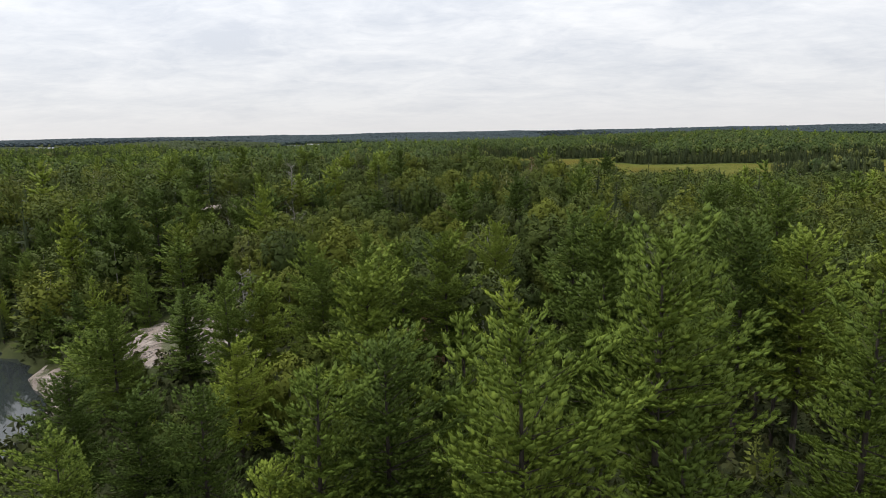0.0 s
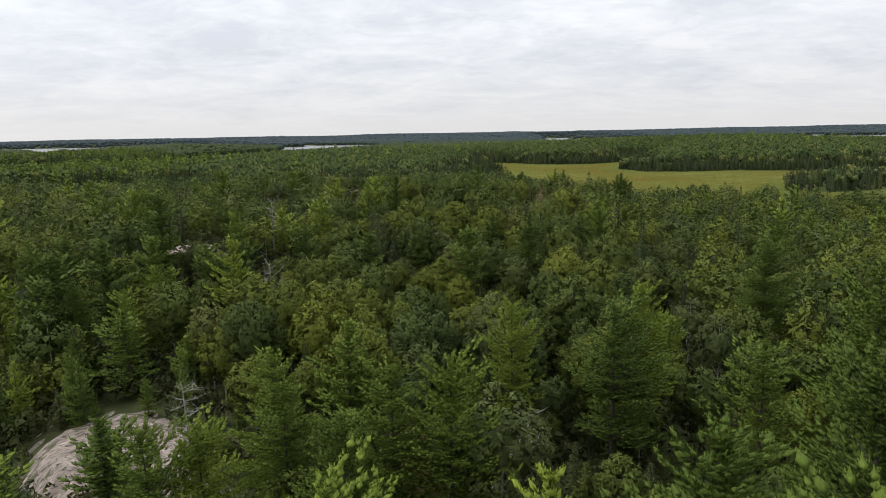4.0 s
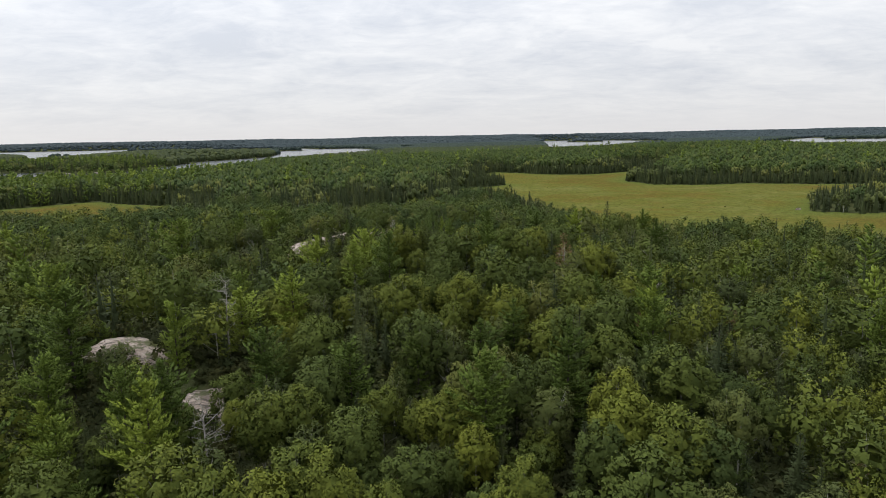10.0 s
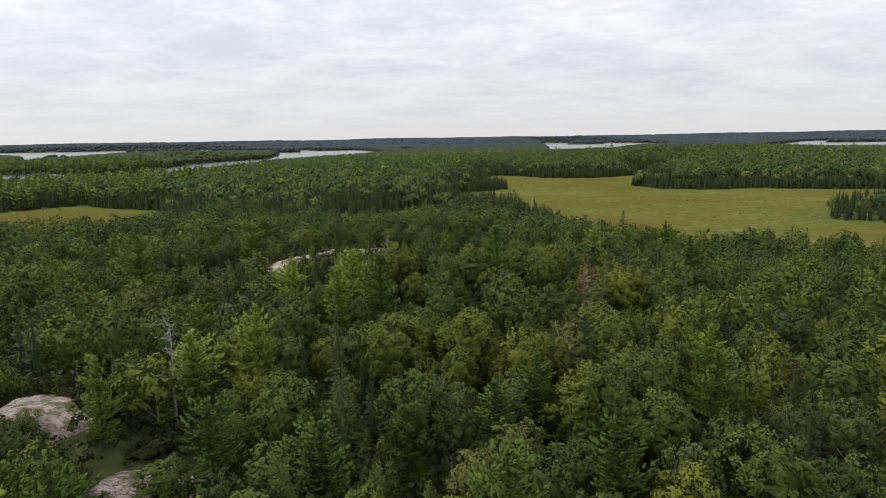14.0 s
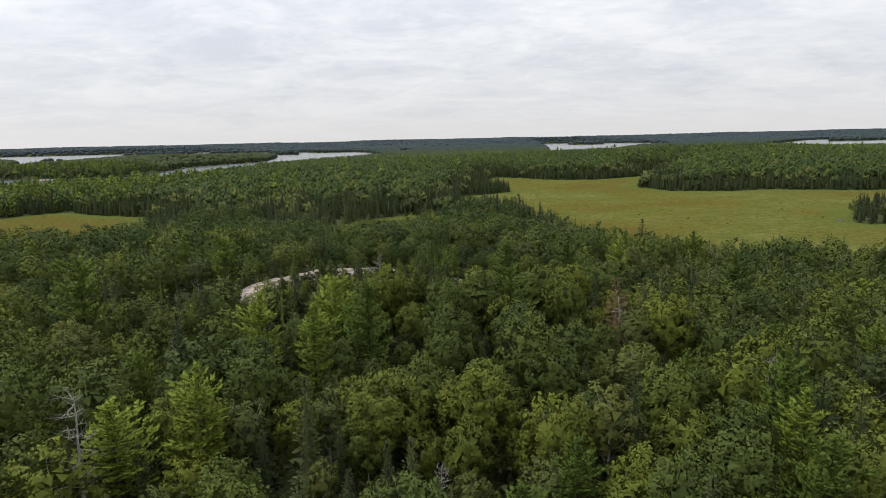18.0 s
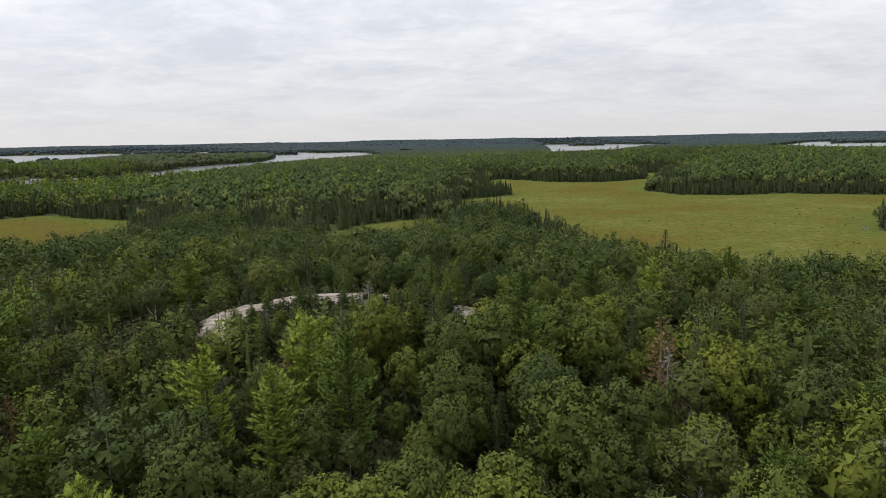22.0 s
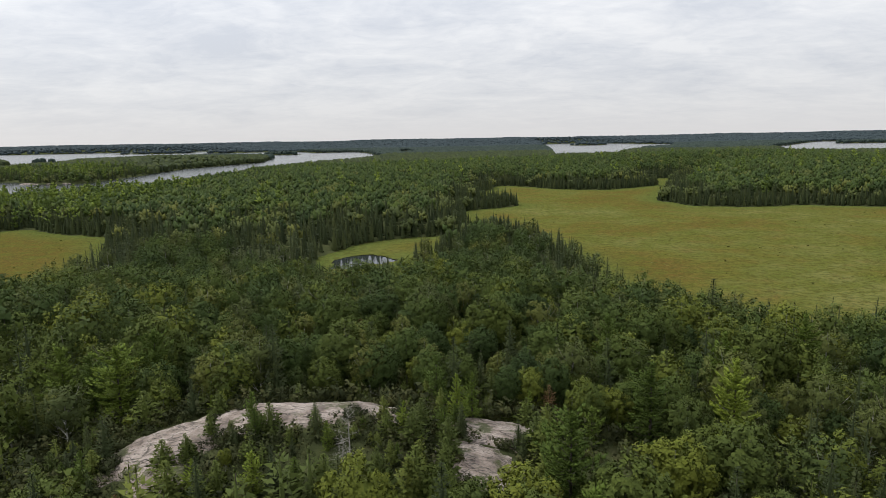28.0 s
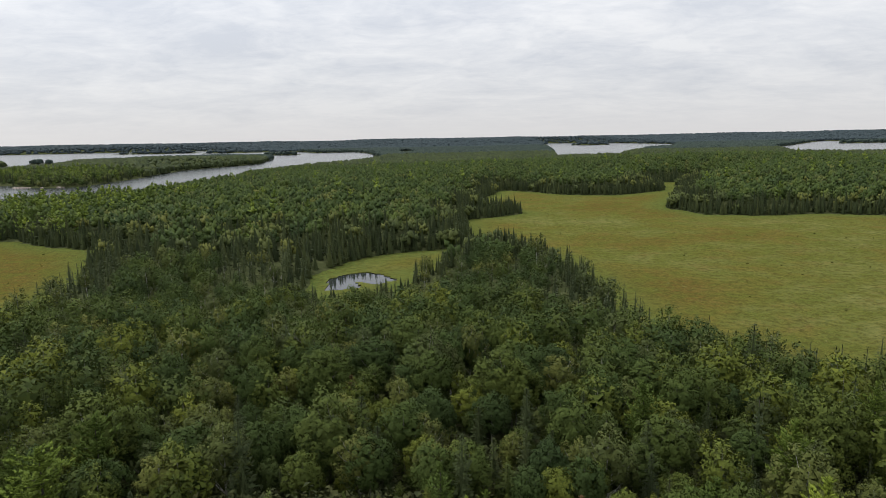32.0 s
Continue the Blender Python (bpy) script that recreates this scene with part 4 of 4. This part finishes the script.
HERO = [  # kind, x, y, height of the top above the lake, variant
    ("pine_near", -5.2, 39.3, 23.1, 0), ("pine_near", -3.0, 28.7, 21.2, 1), ("pine_near", -6.0, 27.0, 20.9, 2), ("pine_near", 10.1, 38.9, 25.2, 1),
    ("pine_near", 11.3, 31.6, 25.8, 4), ("pine_near", 24.0, 49.0, 24.2, 0), ("pine_near", 28.0, 47.0, 23.0, 1), ("pine_near", 3.1, 24.2, 23.5, 3),
    ("pine_near", -27.4, 48.6, 18.0, 1), ("pine_near", -14.1, 33.0, 17.6, 2), ("pine_near", -18.3, 34.0, 16.7, 0), ("pine_near", -20.6, 30.0, 15.9, 3), ("pine_near", -8.2, 26.0, 16.3, 1), ("pine_near", -15.8, 44.0, 16.2, 4), ("pine_near", 35.8, 66.6, 25.9, 2), ("young_pine", 4.6, 44.2, 20.6, 3), ("young_pine", 0.8, 32.0, 21.5, 2),
    ("pine_near", 23.8, 33.0, 22.9, 2), ("young_pine", 11.6, 28.4, 18.0, 1), ("pine_near", -52.5, 89.5, 14.8, 0), ("young_pine", -38.7, 78.3, 13.9, 1),
    ("pine_near", -38.1, 87.7, 19.5, 2), ("pine_near", -45.1, 90.0, 19.2, 1), ("birch", 3.5, 57.3, 19.2, 0), ("pine", 12.8, 111.0, 24.6, 1),
    ("pine", -11.0, 158.0, 27.6, 0), ("pine", -16.2, 165.2, 27.2, 2), ("pine", -16.6, 151.6, 27.0, 1), ("pine", 3.0, 104.6, 23.3, 2),
    ("pine", -12.2, 114.0, 21.2, 0), ("pine", -23.5, 135.0, 26.2, 1), ("pine", -30.8, 133.2, 23.2, 0), ("pine", 3.7, 122.2, 21.4, 1),
    ("pine", -74.0, 152.0, 24.4, 2), ("pine_near", 38.6, 90.0, 23.4, 0), ("pine", -36.3, 83.7, 18.1, 1), ("pine", -9.3, 71.3, 19.9, 0),
    ("pine", -46.0, 207.0, 26.6, 2), ("pine", 9.0, 181.0, 28.4, 0), ("young_pine", -3.4, 205.0, 25.2, 1), ("pine", 23.0, 200.6, 25.6, 1),
    ("young_pine", -24.0, 194.0, 25.4, 0), ("young_pine", -1.0, 199.0, 25.0, 0), ("young_pine", 1.0, 201.5, 24.2, 1), ("young_pine", -7.0, 193.0, 24.4, 1), ("young_pine", -15.0, 190.0, 23.6, 0), ("fir", -9.5, 196.0, 23.6, 0), ("fir", -30.0, 190.0, 22.4, 1), ("young_pine", -40.0, 188.0, 21.8, 1), ("aspen", 8.8, 150.1, 25.3, 0), ("birch", 13.7, 135.8, 22.8, 1), ("birch", 9.0, 136.6, 20.2, 0),
    ("aspen", -3.1, 81.1, 18.4, 1), ("birch", 5.8, 81.6, 19.6, 1), ("aspen", 4.0, 171.0, 26.3, 2), ("brown", 24.0, 171.0, 24.4, 0),
    ("birch", 24.6, 163.0, 22.4, 0), ("birch", 35.9, 207.3, 24.3, 1), ("birch", 16.2, 214.0, 24.3, 0), ("aspen", 52.0, 228.9, 21.5, 1),
    ("aspen", -17.1, 219.8, 26.2, 2), ("aspen", -48.2, 221.3, 26.2, 0), ("birch", -5.4, 255.1, 23.1, 1), ("aspen", 29.0, 164.3, 23.8, 1),
    ("pine_near", -24.0, 37.0, 16.6, 1), ("pine", -33.0, 56.0, 15.0, 2), ("pine_near", -19.0, 52.0, 19.2, 3),
    ("pine_near", -16.5, 54.0, 18.6, 0), ("pine_near", -12.0, 58.0, 19.4, 1), ("snag", -21.0, 63.0, 17.5, 0), ("young_pine", -28.0, 63.5, 14.5, 0), ("pine", -25.5, 58.5, 17.0, 1), ("young_pine", -40.5, 68.0, 10.0, 1), ("young_pine", -27.0, 76.0, 13.5, 1), ("young_pine", -31.5, 77.5, 12.5, 0),
    ("snag", -83.0, 386.0, 8.0, 0), ("snag", -78.0, 383.0, 6.5, 1), ("snag", -90.0, 389.0, 9.0, 2), ("snag", -66.0, 384.0, 6.0, 0), ("snag", -72.0, 391.0, 8.5, 1),
    ("snag", 23.5, 167.0, 22.0, 1), ("snag", -2.0, 129.0, 19.0, 2), ("snag", 36.0, 150.0, 19.5, 0), ("snag", 6.0, 62.0, 15.0, 1), ("brown", -3.0, 60.5, 15.5, 0), ("brown", 30.0, 140.0, 17.0, 0),
    ("snag", -24.6, 101.5, 19.4, 1), ("snag", -31.7, 129.5, 25.6, 0), ("snag", -12.5, 189.0, 25.6, 2), ("spruce", 57.0, 261.3, 21.2, 0), ("snag", -13.0, 187.5, 22.8, 0), ("snag", -12.2, 187.0, 22.0, 2),
]
HEIGHT = {"hardwood": 12, "juniper": 0.75, "pine_near": 20, "pine": 16, "young_pine": 9, "aspen": 12, "birch": 11.5, "spruce": 11, "fir": 6.5, "brown": 7, "snag": 9}
MASTERS = {}


def plant(key, x, y, z, scale, variant, turn, wide=1.0):
    """One tree of its own: the first of each shape is built, the others are copies."""
    name, label, category, meshes = KINDS[key]
    variant %= len(meshes)
    m = pose(x, y, z, 0, 0, turn)
    if (key, variant) not in MASTERS:
        MASTERS[key, variant] = single_tree(name, label, category, category + "s of the wood", meshes[variant])
        ob = MASTERS[key, variant]
        ob.matrix_basis = m
    else:
        ob = copy_thing(MASTERS[key, variant], m)
    ob.scale = (scale * wide, scale * wide, scale)
    return ob


def joined(name, label, template, key, x, y, z, scale, tone, stretch=1.0):
    """Many trees in one mesh."""
    verts, tints, index, soft = [], [], [], []
    for i, (w, c) in enumerate(template):
        sel = np.arange(len(x)) % len(template) == i
        if not sel.any():
            continue
        tris, face = c
        if w is not None:
            flat = norm(np.cross(w[:, 1] - w[:, 0], w[:, 2] - w[:, 0]))
            tris, face = np.concatenate([w, tris]), np.concatenate([np.repeat(flat[:, None, :], 3, 1), face])
        face = face.reshape(-1, 3)
        base = tris.reshape(-1, 3)
        a = PLAN.uniform(0, 6.283, sel.sum())
        s = scale[sel][:, None]
        wide = s * stretch * PLAN.uniform(0.85, 1.2, sel.sum())[:, None]
        ca, sa = np.cos(a)[:, None], np.sin(a)[:, None]
        px = (base[:, 0] * ca - base[:, 1] * sa) * wide + x[sel][:, None]
        py = (base[:, 0] * sa + base[:, 1] * ca) * wide + y[sel][:, None]
        pz = base[:, 2] * s + z[sel][:, None]
        verts.append(np.stack([px, py, pz], -1).reshape(-1, 3))
        soft.append(np.stack([face[:, 0] * ca - face[:, 1] * sa, face[:, 0] * sa + face[:, 1] * ca, face[:, 2] + 0 * ca], -1).reshape(-1, 3))
        tints.append(np.repeat(PLAN.random(sel.sum()), len(base)))
        one = np.zeros(len(tris), np.int32)
        if w is not None:
            one[: len(w)] = 1
        index.append(np.tile(one, sel.sum()))
    verts = np.concatenate(verts)
    me = mesh_from(name, verts, np.arange(len(verts)).reshape(-1, 3), [LEAF_JOINED[tone], BARK[tone if tone in BARK else "spruce"]], np.concatenate(index), np.concatenate(tints), soft=np.concatenate(soft))
    return tagged(new(name, me), label, "trees", kind="stuff")


# the wood along the line of flight
x, y = scatter(-260, 260, -5, 330, 5.1)
md, wd = shores(x, y)
ok = in_sight(x, y) & (md > 1.5) & (wd > 2.0) & (outcrop(x, y) < -0.05)
x, y, md, wd = x[ok], y[ok], md[ok], wd[ok]
kinds = wood_kind(x, y, md, wd)
small = np.zeros(len(x), bool)
fx, fy = scatter(-110, 110, 0, 290, 5.2)
fmd, fwd = shores(fx, fy)
ok = in_sight(fx, fy, 10) & (fmd > 3) & (fwd > 3) & (outcrop(fx, fy) < -0.05)
fx, fy, fmd, fwd = fx[ok], fy[ok], fmd[ok], fwd[ok]
filler = PLAN.choice(np.array(["fir", "spruce", "aspen"], dtype="<U12"), len(fx), p=[0.5, 0.3, 0.2])
x, y, md, wd = np.concatenate([x, fx]), np.concatenate([y, fy]), np.concatenate([md, fmd]), np.concatenate([wd, fwd])
kinds, small = np.concatenate([kinds, filler]), np.concatenate([small, np.ones(len(fx), bool)])
thin = np.ones(len(x), bool)
thin[(y < 46) & (x > -14) & (x < 40) & (PLAN.random(len(x)) < 0.7)] = False
thin[(y < 44) & (x > 8) & (x < 30)] = False
thin[(x < -0.66 * y + 4) & (y < 64)] = False
pines = np.isin(kinds, ["pine"]) & (y < 115)
thin[pines & (PLAN.random(len(x)) < 0.45)] = False
for k, hx, hy, top, var in HERO:
    thin[np.hypot(x - hx, y - hy) < (2.6 if k == "pine_near" else 2.4 if "pine" in k else 1.6)] = False
x, y, md, kinds, small = x[thin], y[thin], md[thin], kinds[thin], small[thin]
z = land(x, y)
scale = PLAN.uniform(0.62, 1.2, len(x))
scale = np.where(y < 240, scale * 0.84, scale)
scale = np.where(np.isin(kinds, ["spruce", "fir"]) & (y > 95) & (y < 235), PLAN.uniform(0.6, 1.2, len(x)), scale)
scale = np.where((kinds == "pine") & (y < 80), PLAN.uniform(0.62, 0.9, len(x)), scale)
scale = np.where(np.isin(kinds, ["aspen", "fir", "spruce"]) & (y < 75), scale * 0.72, scale)
scale = np.where((x < -18) & (y < 80), scale * 0.8, scale)
scale = np.where((y < 48) & (x > -10), scale * 0.6, scale)
scale = np.where((y > 300) & (x < -5), scale * 0.75, scale)
scale = np.where(small, PLAN.uniform(0.4, 0.75, len(x)), scale)
knoll = np.hypot((x + 15) / 38, (y - 192) / 14) < 1
scale = np.where(knoll, np.where(kinds == "fir", PLAN.uniform(0.30, 0.65, len(x)), PLAN.uniform(0.2, 0.36, len(x))) * np.interp(y, [180, 188], [2.3, 1.0]), scale)
scale *= np.interp(outcrop(x, y), [-1.2, -0.5], [1.0, 0.55])
near = np.hypot(x, np.maximum(0, np.maximum(30 - y, y - 215)))
near = np.where(y < 115, near * 0.8, near)
order = np.argsort(near)
LIMIT = {"pine": 120, "hardwood": 200, "aspen": 250, "birch": 200, "spruce": 260, "fir": 150, "brown": 40}
alone = np.zeros(len(x), bool)
count = {}
for i in order:
    k = kinds[i]
    if near[i] < 62 and count.get(k, 0) < LIMIT[k]:
        count[k] = count.get(k, 0) + 1
        alone[i] = True

for k, hx, hy, top, var in HERO:
    g = float(land(np.array([hx]), np.array([hy]))[0])
    size = (top - g) / HEIGHT[k]
    plant(k, hx, hy, g, size, var, PLAN.uniform(0, 360), min(1.7, max(1.0, 0.95 / size)) if k == "pine" else 1.8 if k == "snag" and size < 0.5 else 1.05)
for i in np.flatnonzero(alone):
    k = kinds[i]
    if k == "pine" and y[i] < 75 and abs(x[i]) < 45:
        k = "pine_near" if scale[i] > 0.6 else "young_pine"
    plant(k, x[i], y[i], z[i] - 0.05, scale[i], int(PLAN.integers(0, 6)), PLAN.uniform(0, 360), PLAN.uniform(0.88, 1.15))

# young growth round the bare rock of the knoll
x2, y2 = scatter(-50, 18, 177, 211, 2.4)
o2 = outcrop(x2, y2)
keep2 = ((o2 > -1.0) | (y2 < 186)) & (o2 < 0.22) & (PLAN.random(len(x2)) < np.where(y2 < 195, 0.8, 0.3)) & ~((x2 > -29) & (x2 < -8) & (y2 > 195.5))
for i in np.flatnonzero(keep2):
    k = ("fir", "young_pine", "fir", "spruce", "brown")[int(PLAN.choice(5, p=[0.4, 0.25, 0.15, 0.17, 0.03]))]
    front = -30 < x2[i] < -6
    if front and y2[i] > 195.5:
        continue
    tall = PLAN.uniform(1.4, 4.2) if front and y2[i] > 187 else PLAN.uniform(2.2, 5.6)
    plant(k, x2[i], y2[i], float(land(x2[i:i + 1], y2[i:i + 1])[0]) - 0.05, tall / HEIGHT[k], int(PLAN.integers(0, 6)), PLAN.uniform(0, 360), PLAN.uniform(1.0, 1.5))

# growth round the small outcrops of the slope
x2, y2 = scatter(-58, -18, 108, 138, 2.5)
o2 = outcrop(x2, y2)
for i in np.flatnonzero((o2 > -1.6) & (o2 < -0.06) & (PLAN.random(len(x2)) < 0.6)):
    k = ("young_pine", "spruce", "juniper")[int(PLAN.choice(3, p=[0.35, 0.3, 0.35]))]
    plant(k, x2[i], y2[i], float(land(x2[i:i + 1], y2[i:i + 1])[0]) - 0.1, PLAN.uniform(1.4, 4.0) / HEIGHT[k] * (0.35 if k == "juniper" else 1), int(PLAN.integers(0, 3)), PLAN.uniform(0, 360), PLAN.uniform(1.0, 1.5))

# low mats of juniper in the hollows of the rock
x2, y2 = scatter(-44, 12, 184, 207, 3.6)
o2 = outcrop(x2, y2)
for i in np.flatnonzero((o2 > -0.35) & (o2 < 0.5) & (PLAN.random(len(x2)) < 0.55)):
    plant("juniper", x2[i], y2[i], float(land(x2[i:i + 1], y2[i:i + 1])[0]) + 0.55 * math.tanh(3 * max(-0.2, o2[i])) - 0.12, PLAN.uniform(0.6, 1.25), int(PLAN.integers(0, 2)), PLAN.uniform(0, 360), PLAN.uniform(0.9, 1.5))

# close growth down to the water of the cove
x2, y2 = scatter(-112, -38, 80, 122, 3.3)
m2, w2 = shores(x2, y2)
for i in np.flatnonzero((w2 > 0.8) & (w2 < 16) & (outcrop(x2, y2) < -0.1)):
    k = ("fir", "young_pine", "spruce", "pine")[int(PLAN.choice(4, p=[0.35, 0.3, 0.2, 0.15]))]
    plant(k, x2[i], y2[i], float(land(x2[i:i + 1], y2[i:i + 1])[0]) - 0.05, PLAN.uniform(3.5, 8.5) / HEIGHT[k] * (1.3 if k == "pine" else 1), int(PLAN.integers(0, 6)), PLAN.uniform(0, 360), PLAN.uniform(0.9, 1.3))

FAR = far_templates()
NAMES = {"hardwood": "dark green maples", "pine": "white pines", "aspen": "round green aspens", "birch": "light green birches", "spruce": "dark pointed spruces", "fir": "young firs", "brown": "rust-brown dying firs"}
for k in NAMES:
    sel = ~alone & (kinds == k)
    if sel.any():
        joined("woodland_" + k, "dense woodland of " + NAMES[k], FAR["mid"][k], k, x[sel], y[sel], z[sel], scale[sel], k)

# the wood goes on either side
wx, wy = scatter(-430, 430, -150, 330, 5.0)
wmd, wwd = shores(wx, wy)
ok = ~in_sight(wx, wy) & (np.abs(wx) < 0.76 * np.maximum(wy, 0) + 150) & (wmd > 1.5) & (wwd > 2.0)
wx, wy, wmd, wwd = wx[ok], wy[ok], wmd[ok], wwd[ok]
around = wood_kind(wx, wy, wmd, wwd)
around[np.isin(around, ["fir", "brown"])] = "spruce"
around[around == "hardwood"] = "aspen"
around[(around == "pine") & (PLAN.random(len(around)) < 0.7)] = "aspen"
around[(around == "spruce") & (PLAN.random(len(around)) < 0.5)] = "birch"
for k in ("aspen", "birch", "spruce", "pine"):
    sel = around == k
    if sel.any():
        joined("outer_wood_" + k, "woodland of " + NAMES[k] + " on either side", FAR["far"][k], k, wx[sel], wy[sel], land(wx[sel], wy[sel]), PLAN.uniform(0.7, 1.1, sel.sum()), k)

# undergrowth
x, y = scatter(-65, 65, 8, 235, 2.3)
md, wd = shores(x, y)
ok = in_sight(x, y, 12) & (md > 0.5) & (wd > 1.0) & (outcrop(x, y) < -0.12)
x, y = x[ok], y[ok]
hx, hy = scatter(-48, 18, 178, 210, 1.25)
ok = (outcrop(hx, hy) < 0.0) & (outcrop(hx, hy) > -1.0) & (PLAN.random(len(hx)) < 0.75)
x, y = np.concatenate([x, hx[ok]]), np.concatenate([y, hy[ok]])
joined("undergrowth", "low green and yellowish shrubs under the trees", FAR["mid"]["shrub"], "shrub", x, y, land(x, y), PLAN.uniform(1.0, 2.6, len(x)) * np.where(np.hypot((x + 15) / 33, (y - 194) / 12) < 1, 0.62, 1.0), "shrub")

# the woods beyond
x, y = scatter(-950, 950, 300, 1240, 6.4)
md, wd = shores(x, y)
ok = in_sight(x, y, 10) & ((y >= 330) | (np.abs(x) > 260)) & (md > 1.0) & (wd > 2.0)
x, y, md, wd = x[ok], y[ok], md[ok], wd[ok]
kinds = wood_kind(x, y, md, wd)
z, scale = land(x, y), PLAN.uniform(0.75, 1.2, len(x)) * (1 - 0.62 * np.sqrt(bell(x, y, -34, 352, 40, 24)))
close = y < 410
for k in ("aspen", "birch", "spruce", "pine"):
    for lod, part_of in (("mid", close & (np.abs(x) < 220)), ("far", ~(close & (np.abs(x) < 220)))):
        sel = (kinds == k) & part_of
        if sel.any():
            # far aspens drawn in a darker, bluer tone: shade among simple crowns, as colour
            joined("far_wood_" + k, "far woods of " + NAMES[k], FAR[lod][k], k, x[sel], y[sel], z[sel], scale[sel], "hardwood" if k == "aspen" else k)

# close-set spruces along the far meadows
x, y = scatter(-330, 480, 330, 900, 3.1)
md, wd = shores(x, y)
ok = in_sight(x, y, 10) & (md > 0.8) & (md < 11 + 5 * wobble(x, y, 20.0)) & (wd > 2.0) & ((y > 430) | (PLAN.random(len(x)) < 0.35))
x, y = x[ok], y[ok]
z, scale = land(x, y), (1 - 0.4 * bell(x, y, -34, 355, 40, 26)) * (0.42 + 0.45 * PLAN.random(len(x)) + np.where(y > 430, 0.12, 0))
joined("far_wood_fringe", "close-set dark spruces along the meadow's edge", FAR["far"]["spruce"], "spruce", x, y, z, scale, "spruce")

# the distant land between the lakes: humps of wood, wider with distance; beyond 2 km, haze put into the leaf colour
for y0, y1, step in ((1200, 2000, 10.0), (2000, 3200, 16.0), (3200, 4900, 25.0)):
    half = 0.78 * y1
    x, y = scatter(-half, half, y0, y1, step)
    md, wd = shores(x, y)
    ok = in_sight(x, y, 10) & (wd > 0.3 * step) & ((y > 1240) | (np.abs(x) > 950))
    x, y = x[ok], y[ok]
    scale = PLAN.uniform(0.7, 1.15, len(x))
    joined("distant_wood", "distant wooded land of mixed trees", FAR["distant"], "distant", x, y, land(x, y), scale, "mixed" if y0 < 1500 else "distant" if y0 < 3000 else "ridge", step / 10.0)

# sedge tussocks over the meadows
x, y = scatter(-330, 520, 232, 890, 4.4)
md, wd = shores(x, y)
ok = in_sight(x, y, 10) & (md < 0.5) & (wd > 0.5) & (PLAN.random(len(x)) < 0.12)
x, y = x[ok], y[ok]
joined("sedge", "yellow-green and rusty sedge tussocks of the meadow", FAR["sedge"], "sedge", x, y, x * 0 + 0.3, PLAN.uniform(0.4, 1.3, len(x)), "sedge")

# pale boulders along the far lake shore
for bx, by, bl, bw in ((-576, 999, 15, 4), (-521, 995, 7, 3), (-512, 1128, 6, 2.5), (-540, 986, 3, 2), (199, 391, 1.6, 1.0)):
    lump = core(np.array([0.0, 0.0, 0.0]), 1.0, 1.0, np.random.default_rng(int(abs(bx))), True)
    lump = lump * np.array([bl, bw, 1.5])
    ob = new("boulder", mesh_from("boulder", lump.reshape(-1, 3), np.arange(len(lump) * 3).reshape(-1, 3), [ROCK]))
    ob.location = (bx, by, 0.4)
    tagged(ob, "pale granite boulder at the edge of the trees", "rock", "boulders at the shore")
